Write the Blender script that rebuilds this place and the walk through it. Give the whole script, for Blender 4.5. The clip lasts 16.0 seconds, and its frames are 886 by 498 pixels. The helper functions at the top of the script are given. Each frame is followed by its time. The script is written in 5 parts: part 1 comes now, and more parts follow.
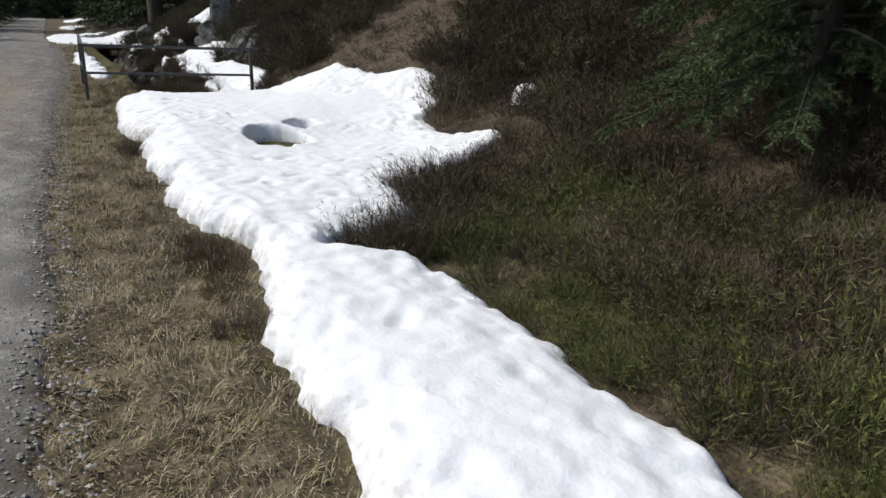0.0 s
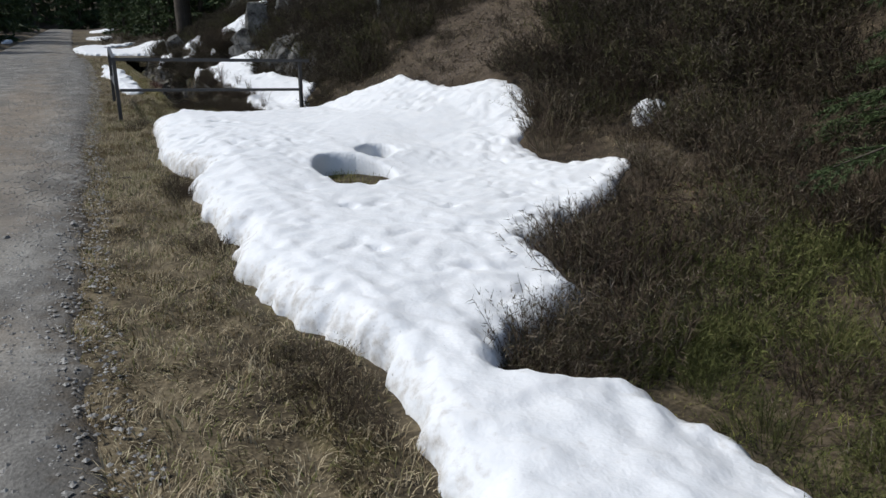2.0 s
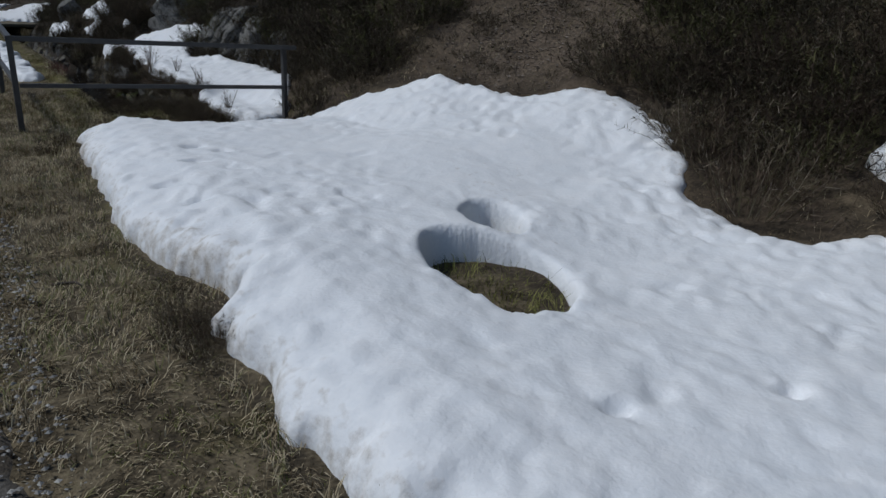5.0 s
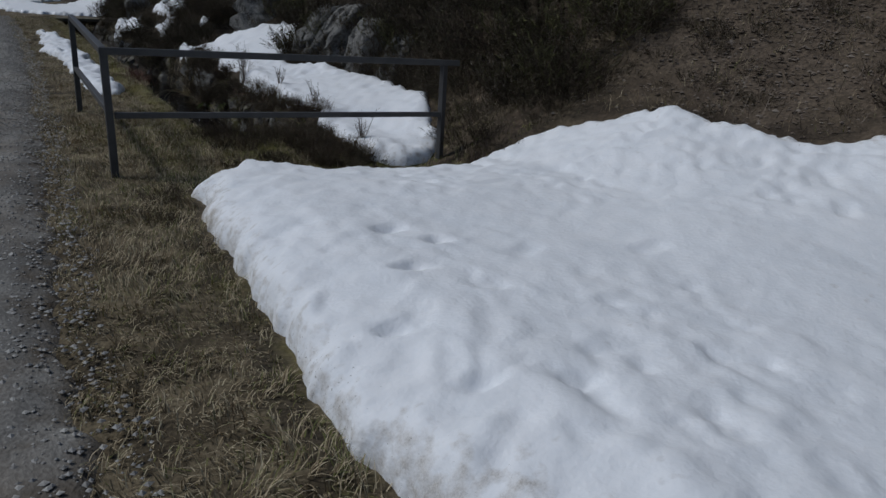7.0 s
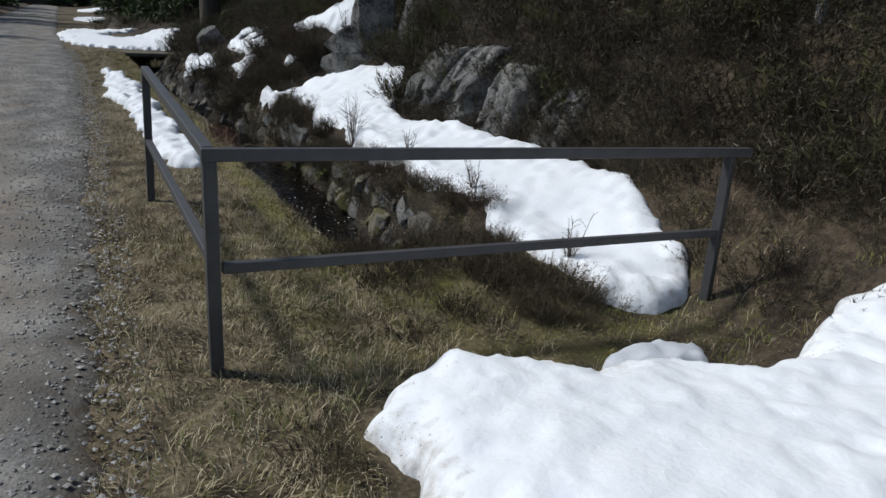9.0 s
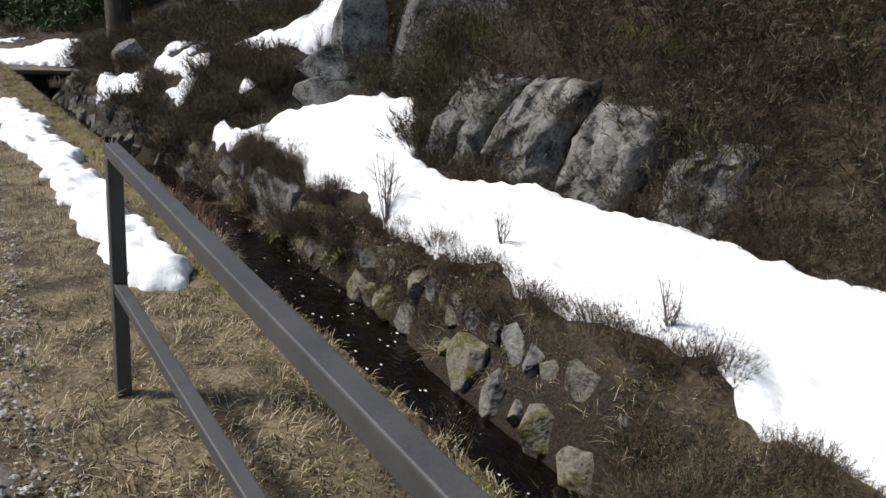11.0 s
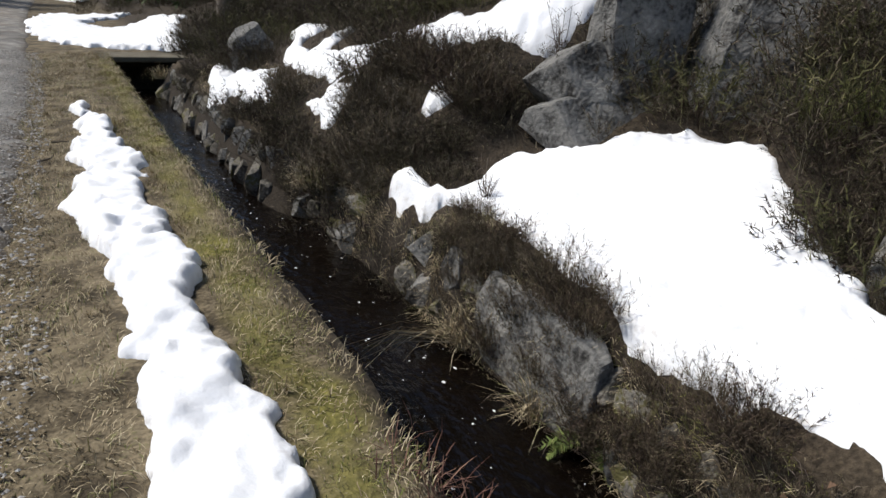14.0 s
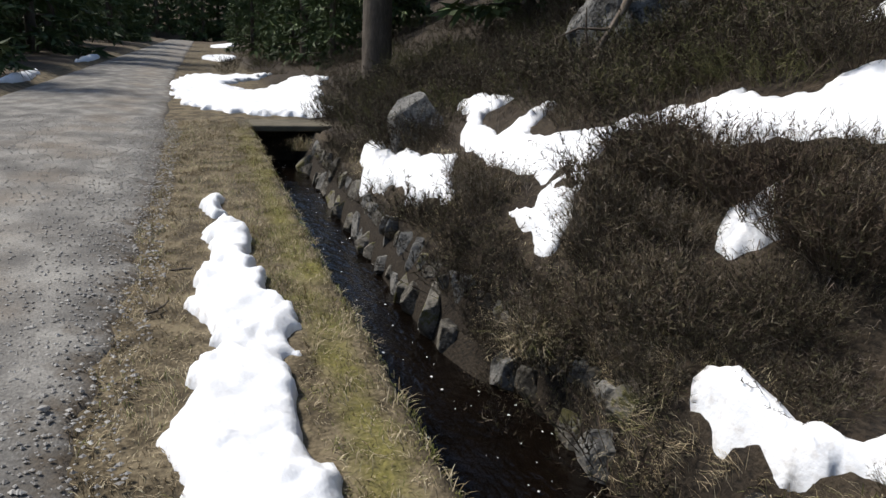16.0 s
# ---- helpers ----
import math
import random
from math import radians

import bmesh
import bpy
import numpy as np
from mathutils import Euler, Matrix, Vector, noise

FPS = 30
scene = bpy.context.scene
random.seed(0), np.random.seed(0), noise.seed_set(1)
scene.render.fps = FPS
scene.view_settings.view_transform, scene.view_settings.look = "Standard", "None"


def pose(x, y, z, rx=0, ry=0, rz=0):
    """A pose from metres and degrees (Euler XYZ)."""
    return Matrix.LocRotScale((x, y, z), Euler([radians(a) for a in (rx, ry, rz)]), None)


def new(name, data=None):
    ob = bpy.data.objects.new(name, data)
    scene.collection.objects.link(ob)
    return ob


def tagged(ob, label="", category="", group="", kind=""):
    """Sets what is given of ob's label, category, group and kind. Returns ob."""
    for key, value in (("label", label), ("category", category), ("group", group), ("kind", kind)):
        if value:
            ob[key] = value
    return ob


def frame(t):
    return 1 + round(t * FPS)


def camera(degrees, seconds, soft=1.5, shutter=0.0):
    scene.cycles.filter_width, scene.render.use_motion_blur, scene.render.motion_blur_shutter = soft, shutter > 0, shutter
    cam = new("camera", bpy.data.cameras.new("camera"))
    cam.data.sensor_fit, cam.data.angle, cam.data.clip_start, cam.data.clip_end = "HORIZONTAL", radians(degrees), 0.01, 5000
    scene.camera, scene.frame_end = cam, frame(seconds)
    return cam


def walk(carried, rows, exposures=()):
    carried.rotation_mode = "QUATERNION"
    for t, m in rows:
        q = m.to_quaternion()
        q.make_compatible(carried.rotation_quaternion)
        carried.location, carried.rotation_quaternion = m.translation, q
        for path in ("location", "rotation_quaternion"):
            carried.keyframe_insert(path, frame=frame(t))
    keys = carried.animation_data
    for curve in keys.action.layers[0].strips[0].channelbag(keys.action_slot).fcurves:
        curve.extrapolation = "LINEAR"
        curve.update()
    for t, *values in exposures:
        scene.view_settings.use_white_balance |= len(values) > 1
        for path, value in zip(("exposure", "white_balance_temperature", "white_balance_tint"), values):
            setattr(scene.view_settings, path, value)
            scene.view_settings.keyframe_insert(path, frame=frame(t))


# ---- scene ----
cam = camera(66.7, 16.0)
METRES, EYE, TILT, LEAN, TURN = 21.0, 1.5, -17.5, 0.0, -29.0
ROWS = [
    (0.0, 0.0, 0.0, 0.0, -0.0, 0.0, -0.0),
    (0.5, -0.013, 0.0144, 0.0059, 0.54, -1.11, -0.33),
    (1.0, -0.026, 0.0302, 0.0124, -0.1, -0.37, 1.76),
    (1.5, -0.0353, 0.0527, 0.02, 0.72, 0.33, 2.21),
    (2.0, -0.0453, 0.0742, 0.0257, 1.72, 0.34, 0.42),
    (2.5, -0.0551, 0.0971, 0.0354, 0.14, 0.21, -0.34),
    (3.0, -0.0666, 0.1204, 0.0449, 0.17, 0.42, 0.24),
    (3.5, -0.0836, 0.1448, 0.0533, 0.41, 0.99, 0.3),
    (6.0, -0.165, 0.2646, 0.0931, -10.4, -3.04, 0.64),
    (6.5, -0.1819, 0.2933, 0.103, -8.52, -2.18, -0.02),
    (7.0, -0.1991, 0.3203, 0.112, -3.66, -1.96, -0.97),
    (7.5, -0.216, 0.3484, 0.1226, -4.04, -1.74, -1.61),
    (8.0, -0.231, 0.3772, 0.1341, -1.0, 0.24, -1.22),
    (8.5, -0.2458, 0.4086, 0.1455, -0.17, 0.67, -1.97),
    (9.0, -0.2592, 0.4399, 0.1551, 0.09, 0.22, -2.37),
    (9.5, -0.279, 0.4692, 0.1653, -0.85, -0.72, -2.69),
    (10.0, -0.2945, 0.4958, 0.1752, -6.17, 0.33, -2.55),
    (12.5, -0.3655, 0.6439, 0.2282, -7.46, 2.17, 0.19),
    (13.0, -0.3749, 0.6716, 0.2379, -6.29, 0.08, -0.6),
    (13.5, -0.3854, 0.7013, 0.2478, -6.44, -0.7, -1.03),
    (14.0, -0.397, 0.7268, 0.2609, -0.32, -1.55, -2.53),
    (14.5, -0.4121, 0.7536, 0.2717, 3.69, 0.36, -4.23),
    (15.0, -0.4248, 0.7814, 0.2809, 5.5, 1.02, -4.93),
    (15.5, -0.4412, 0.8084, 0.2904, 7.71, 1.2, -5.12),
    (16.0, -0.4539, 0.8325, 0.3002, 8.85, 2.1, -5.32),
]
EXPOSURES = [(0.0, 0.08, 6400, 9), (2.0, -0.12, 6150, 8), (3.5, -0.58, 5900, 7), (6.0, -1.05, 5750, 7), (7.0, -1.12, 5780, 8), (8.0, -0.9, 5900, 8), (9.0, -0.2, 6000, 7), (10.0, 0.48, 6400, 9), (12.5, 0.44, 6480, 10), (13.2, 0.54, 6500, 10), (14.5, 0.28, 6350, 10), (15.3, 0.38, 6400, 10), (16.0, 0.43, 6450, 10)]
walk(cam, [(t, pose(0, 0, EYE, TILT, LEAN, TURN) @ pose(METRES * x, METRES * y, METRES * z, 90 + pitch, roll, yaw)) for t, x, y, z, yaw, pitch, roll in ROWS], EXPOSURES)

# ---- light ----
SUN_ELEVATION, SUN_AZIMUTH = radians(51), radians(-52)  # azimuth from straight up the road towards the right
world = bpy.data.worlds.new("sky")
scene.world = world
world.use_nodes = True
sky = world.node_tree.nodes.new("ShaderNodeTexSky")
sky.sky_type, sky.sun_disc = "NISHITA", False
sky.sun_elevation, sky.sun_rotation = SUN_ELEVATION, SUN_AZIMUTH
background = world.node_tree.nodes["Background"]
background.inputs["Strength"].default_value = 0.09
world.node_tree.links.new(sky.outputs[0], background.inputs["Color"])
sun = new("sun", bpy.data.lights.new("sun", "SUN"))
sun.data.energy, sun.data.angle, sun.data.color = 3.4, radians(9.0), (1.0, 0.95, 0.87)
sun_way = Vector((math.sin(SUN_AZIMUTH) * math.cos(SUN_ELEVATION), math.cos(SUN_AZIMUTH) * math.cos(SUN_ELEVATION), math.sin(SUN_ELEVATION)))
sun.matrix_world = Matrix.Translation((0, 0, 30)) @ sun_way.to_track_quat("Z", "Y").to_matrix().to_4x4()


# ---- materials ----
def material(name, ramp, size=6.0, rough=0.85, fine=60.0, bump=0.4, depth=0.02, island=0.0, per_object=0.0, metal=0.0, spec=0.3, stretch=(1, 1, 1)):
    """A matt surface: colour ramp driven by noise at two scales, varied from piece to piece, with fine relief."""
    m = bpy.data.materials.new(name)
    m.use_nodes = True
    nodes, links = m.node_tree.nodes, m.node_tree.links
    shader = nodes["Principled BSDF"]
    place = nodes.new("ShaderNodeNewGeometry")
    scale = nodes.new("ShaderNodeVectorMath")
    scale.operation, scale.inputs[1].default_value = "MULTIPLY", stretch
    links.new(place.outputs["Position"], scale.inputs[0])
    big, small = nodes.new("ShaderNodeTexNoise"), nodes.new("ShaderNodeTexNoise")
    for tex, s, detail in ((big, size, 5), (small, fine, 4)):
        tex.inputs["Scale"].default_value, tex.inputs["Detail"].default_value = s, detail
        links.new(scale.outputs[0], tex.inputs["Vector"])

    def maths(op, a, b):
        n = nodes.new("ShaderNodeMath")
        n.operation = op
        for k, v in enumerate((a, b)):
            if isinstance(v, (int, float)):
                n.inputs[k].default_value = v
            else:
                links.new(v, n.inputs[k])
        return n.outputs[0]
    total = maths("ADD", maths("MULTIPLY", big.outputs["Fac"], 0.62), maths("MULTIPLY", small.outputs["Fac"], 0.38))
    if island:
        total = maths("ADD", total, maths("MULTIPLY", maths("SUBTRACT", place.outputs["Random Per Island"], 0.5), island))
    if per_object:
        info = nodes.new("ShaderNodeObjectInfo")
        total = maths("ADD", total, maths("MULTIPLY", maths("SUBTRACT", info.outputs["Random"], 0.5), per_object))
    colours = nodes.new("ShaderNodeValToRGB")
    colours.color_ramp.elements[0].position, colours.color_ramp.elements[1].position = ramp[0][0], ramp[-1][0]
    colours.color_ramp.elements[0].color, colours.color_ramp.elements[1].color = (*ramp[0][1], 1), (*ramp[-1][1], 1)
    for at, colour in ramp[1:-1]:
        colours.color_ramp.elements.new(at).color = (*colour, 1)
    links.new(total, colours.inputs["Fac"])
    links.new(colours.outputs["Color"], shader.inputs["Base Color"])
    shader.inputs["Roughness"].default_value, shader.inputs["Metallic"].default_value = rough, metal
    shader.inputs["Specular IOR Level"].default_value = spec
    if bump:
        relief = nodes.new("ShaderNodeBump")
        relief.inputs["Strength"].default_value, relief.inputs["Distance"].default_value = bump, depth
        links.new(total, relief.inputs["Height"])
        links.new(relief.outputs["Normal"], shader.inputs["Normal"])
    return m


def overlay(m, attribute, ramp_colours, size, sharp=0.25):
    """Lay a second colouring over a material where a surface attribute says so, with a ragged border."""
    nodes, links = m.node_tree.nodes, m.node_tree.links
    shader = nodes["Principled BSDF"]
    old = shader.inputs["Base Color"].links[0].from_socket
    field, tex, place = nodes.new("ShaderNodeAttribute"), nodes.new("ShaderNodeTexNoise"), nodes.new("ShaderNodeNewGeometry")
    field.attribute_name = attribute
    tex.inputs["Scale"].default_value, tex.inputs["Detail"].default_value = size, 6
    links.new(place.outputs["Position"], tex.inputs["Vector"])
    add, span, mix, colours = nodes.new("ShaderNodeMath"), nodes.new("ShaderNodeMapRange"), nodes.new("ShaderNodeMix"), nodes.new("ShaderNodeValToRGB")
    add.operation = "ADD"
    links.new(field.outputs["Fac"], add.inputs[0])
    links.new(tex.outputs["Fac"], add.inputs[1])
    span.inputs["From Min"].default_value, span.inputs["From Max"].default_value = 1.0 - sharp, 1.0 + sharp
    links.new(add.outputs[0], span.inputs["Value"])
    tone = nodes.new("ShaderNodeTexNoise")
    tone.inputs["Scale"].default_value, tone.inputs["Detail"].default_value = size * 9, 5
    links.new(place.outputs["Position"], tone.inputs["Vector"])
    links.new(tone.outputs["Fac"], colours.inputs["Fac"])
    colours.color_ramp.elements[0].position, colours.color_ramp.elements[1].position = 0.3, 0.7
    colours.color_ramp.elements[0].color, colours.color_ramp.elements[1].color = (*ramp_colours[0], 1), (*ramp_colours[1], 1)
    mix.data_type = "RGBA"
    links.new(span.outputs[0], mix.inputs[0])
    links.new(old, mix.inputs[6])
    links.new(colours.outputs["Color"], mix.inputs[7])
    links.new(mix.outputs[2], shader.inputs["Base Color"])
    return m


EARTH = material("earth", [(0.3, (0.03, 0.023, 0.015)), (0.46, (0.075, 0.058, 0.034)), (0.6, (0.20, 0.16, 0.10)), (0.75, (0.10, 0.10, 0.035))], 5.0, 0.95, 45, 0.8, 0.04)
overlay(EARTH, "litter", ((0.035, 0.026, 0.018), (0.11, 0.08, 0.055)), 2.5)
overlay(EARTH, "scree", ((0.05, 0.038, 0.028), (0.19, 0.145, 0.105)), 3.0)
overlay(EARTH, "moss", ((0.085, 0.08, 0.02), (0.22, 0.195, 0.05)), 3.5)
# near-black brown tone for the darkened parts of the ground
overlay(EARTH, "dark_earth", ((0.010, 0.008, 0.006), (0.045, 0.034, 0.023)), 5.0)
GRAVEL = material("gravel", [(0.3, (0.07, 0.066, 0.06)), (0.48, (0.15, 0.142, 0.13)), (0.68, (0.34, 0.325, 0.295))], 2.6, 0.92, 75, 0.9, 0.016, stretch=(1, 0.7, 1))
overlay(GRAVEL, "dust", ((0.17, 0.135, 0.10), (0.34, 0.27, 0.195)), 1.2, 0.35)
overlay(GRAVEL, "soil", ((0.045, 0.035, 0.025), (0.13, 0.10, 0.068)), 7.0, 0.2)
STONES = material("stones", [(0.2, (0.19, 0.18, 0.165)), (0.5, (0.33, 0.315, 0.295)), (0.8, (0.52, 0.5, 0.46))], 8, 0.9, 90, 0, island=0.4)
SNOW = material("snow", [(0.25, (0.80, 0.82, 0.85)), (0.5, (0.88, 0.89, 0.91)), (0.7, (0.92, 0.92, 0.93))], 4.0, 0.6, 38, 0.5, 0.022, spec=0.25)
overlay(SNOW, "dirt", ((0.30, 0.26, 0.21), (0.62, 0.58, 0.53)), 16, 0.2)
overlay(SNOW, "grit", ((0.06, 0.045, 0.03), (0.22, 0.18, 0.14)), 75, 0.05)
ROCK = material("rock", [(0.36, (0.022, 0.021, 0.019)), (0.43, (0.075, 0.072, 0.067)), (0.5, (0.15, 0.147, 0.138)), (0.58, (0.19, 0.183, 0.168)), (0.68, (0.30, 0.293, 0.27))], 4.5, 0.9, 30, 1.0, 0.05, per_object=0.08)
MOSS_ROCK = material("mossy_rock", [(0.32, (0.025, 0.022, 0.018)), (0.44, (0.085, 0.078, 0.065)), (0.54, (0.19, 0.175, 0.15)), (0.62, (0.11, 0.10, 0.04)), (0.75, (0.075, 0.07, 0.025))], 6, 0.92, 34, 1.0, 0.04, per_object=0.2)
STEEL = material("painted_steel", [(0.3, (0.045, 0.044, 0.045)), (0.6, (0.075, 0.073, 0.073)), (0.8, (0.075, 0.055, 0.045))], 9, 0.5, 120, 0.15, 0.002, spec=0.5)
STRAW = material("straw", [(0.12, (0.07, 0.05, 0.028)), (0.32, (0.20, 0.15, 0.085)), (0.5, (0.44, 0.36, 0.23)), (0.62, (0.55, 0.47, 0.32)), (0.72, (0.16, 0.16, 0.05)), (0.9, (0.11, 0.13, 0.035))], 1.8, 0.85, 30, 0, island=0.55)
GREEN = material("green_grass", [(0.2, (0.075, 0.075, 0.02)), (0.5, (0.17, 0.18, 0.04)), (0.8, (0.33, 0.31, 0.10))], 2, 0.8, 30, 0, island=0.5)
HEATHER = material("heather", [(0.15, (0.04, 0.028, 0.02)), (0.45, (0.095, 0.066, 0.046)), (0.62, (0.10, 0.088, 0.045)), (0.82, (0.26, 0.21, 0.165))], 1.1, 0.9, 25, 0, island=0.45, per_object=0.25)
# darker brown heather; the steep hillside's shade is mixed into its colour
DARK_HEATHER = material("dark_heather", [(0.15, (0.022, 0.015, 0.011)), (0.45, (0.052, 0.036, 0.025)), (0.62, (0.066, 0.062, 0.028)), (0.82, (0.21, 0.17, 0.135))], 1.1, 0.92, 25, 0, island=0.5)
BROOM = material("broom", [(0.15, (0.06, 0.055, 0.022)), (0.45, (0.10, 0.11, 0.032)), (0.65, (0.155, 0.16, 0.05)), (0.85, (0.22, 0.19, 0.095))], 1.1, 0.85, 25, 0, island=0.4, per_object=0.2)
OLIVE = material("olive_shrub", [(0.15, (0.04, 0.035, 0.018)), (0.5, (0.085, 0.085, 0.03)), (0.8, (0.16, 0.14, 0.07))], 1.1, 0.88, 25, 0, island=0.4)
TWIG = material("twig", [(0.2, (0.06, 0.045, 0.035)), (0.5, (0.14, 0.11, 0.085)), (0.8, (0.27, 0.23, 0.19))], 4, 0.9, 60, 0, island=0.4)
BARK = material("bark", [(0.25, (0.03, 0.024, 0.02)), (0.5, (0.085, 0.07, 0.055)), (0.75, (0.16, 0.135, 0.11))], 7, 0.95, 40, 0.9, 0.03, stretch=(1, 1, 0.25))
NEEDLE = material("needles", [(0.2, (0.016, 0.03, 0.012)), (0.5, (0.06, 0.09, 0.032)), (0.8, (0.13, 0.17, 0.065))], 1.5, 0.7, 20, 0, island=0.35, per_object=0.15)
FOAM = material("foam", [(0.2, (0.6, 0.6, 0.58)), (0.8, (0.85, 0.85, 0.84))], 20, 0.5, 90, 0)
SLAB = material("weathered_slab", [(0.25, (0.05, 0.045, 0.032)), (0.5, (0.12, 0.105, 0.075)), (0.75, (0.2, 0.175, 0.125))], 3, 0.9, 50, 0.6, 0.02)
WATER = material("peat_water", [(0.3, (0.0022, 0.0016, 0.0012)), (0.7, (0.006, 0.004, 0.0028))], 2.0, 0.08, 16, 0.8, 0.05, spec=0.3, stretch=(1, 0.6, 1))


# ---- shape of the land ----
def hashed(i, j, seed):
    n = (i * 374761393 + j * 668265263 + seed * 1442695041) & 0x7FFFFFFF
    n = ((n ^ (n >> 13)) * 1274126177) & 0x7FFFFFFF
    return ((n ^ (n >> 16)) & 0xFFFF) / 65535.0


def value_noise(x, y, size, seed=0):
    """Smooth noise from -1 to 1 with lumps of that size in metres."""
    x, y = np.asarray(x, float) / size + 1000.0, np.asarray(y, float) / size + 1000.0
    i, j = np.floor(x).astype(np.int64), np.floor(y).astype(np.int64)
    u, v = x - i, y - j
    u, v = u * u * (3 - 2 * u), v * v * (3 - 2 * v)
    a, b = hashed(i, j, seed), hashed(i + 1, j, seed)
    c, d = hashed(i, j + 1, seed), hashed(i + 1, j + 1, seed)
    return 2 * ((a * (1 - u) + b * u) * (1 - v) + (c * (1 - u) + d * u) * v) - 1


def fbm(x, y, size, seed=0, octaves=3):
    total, gain = 0.0, 1.0
    for k in range(octaves):
        c, d = math.cos(0.6 + 1.1 * k), math.sin(0.6 + 1.1 * k)
        total = total + gain * value_noise(c * x - d * y, d * x + c * y, size / 2 ** k, seed + 17 * k)
        gain *= 0.5
    return total / 1.75


def grade(y):
    """Height of the road's edge: the road climbs two degrees."""
    return -0.04 + 0.0345 * np.clip(y, -30, 140)


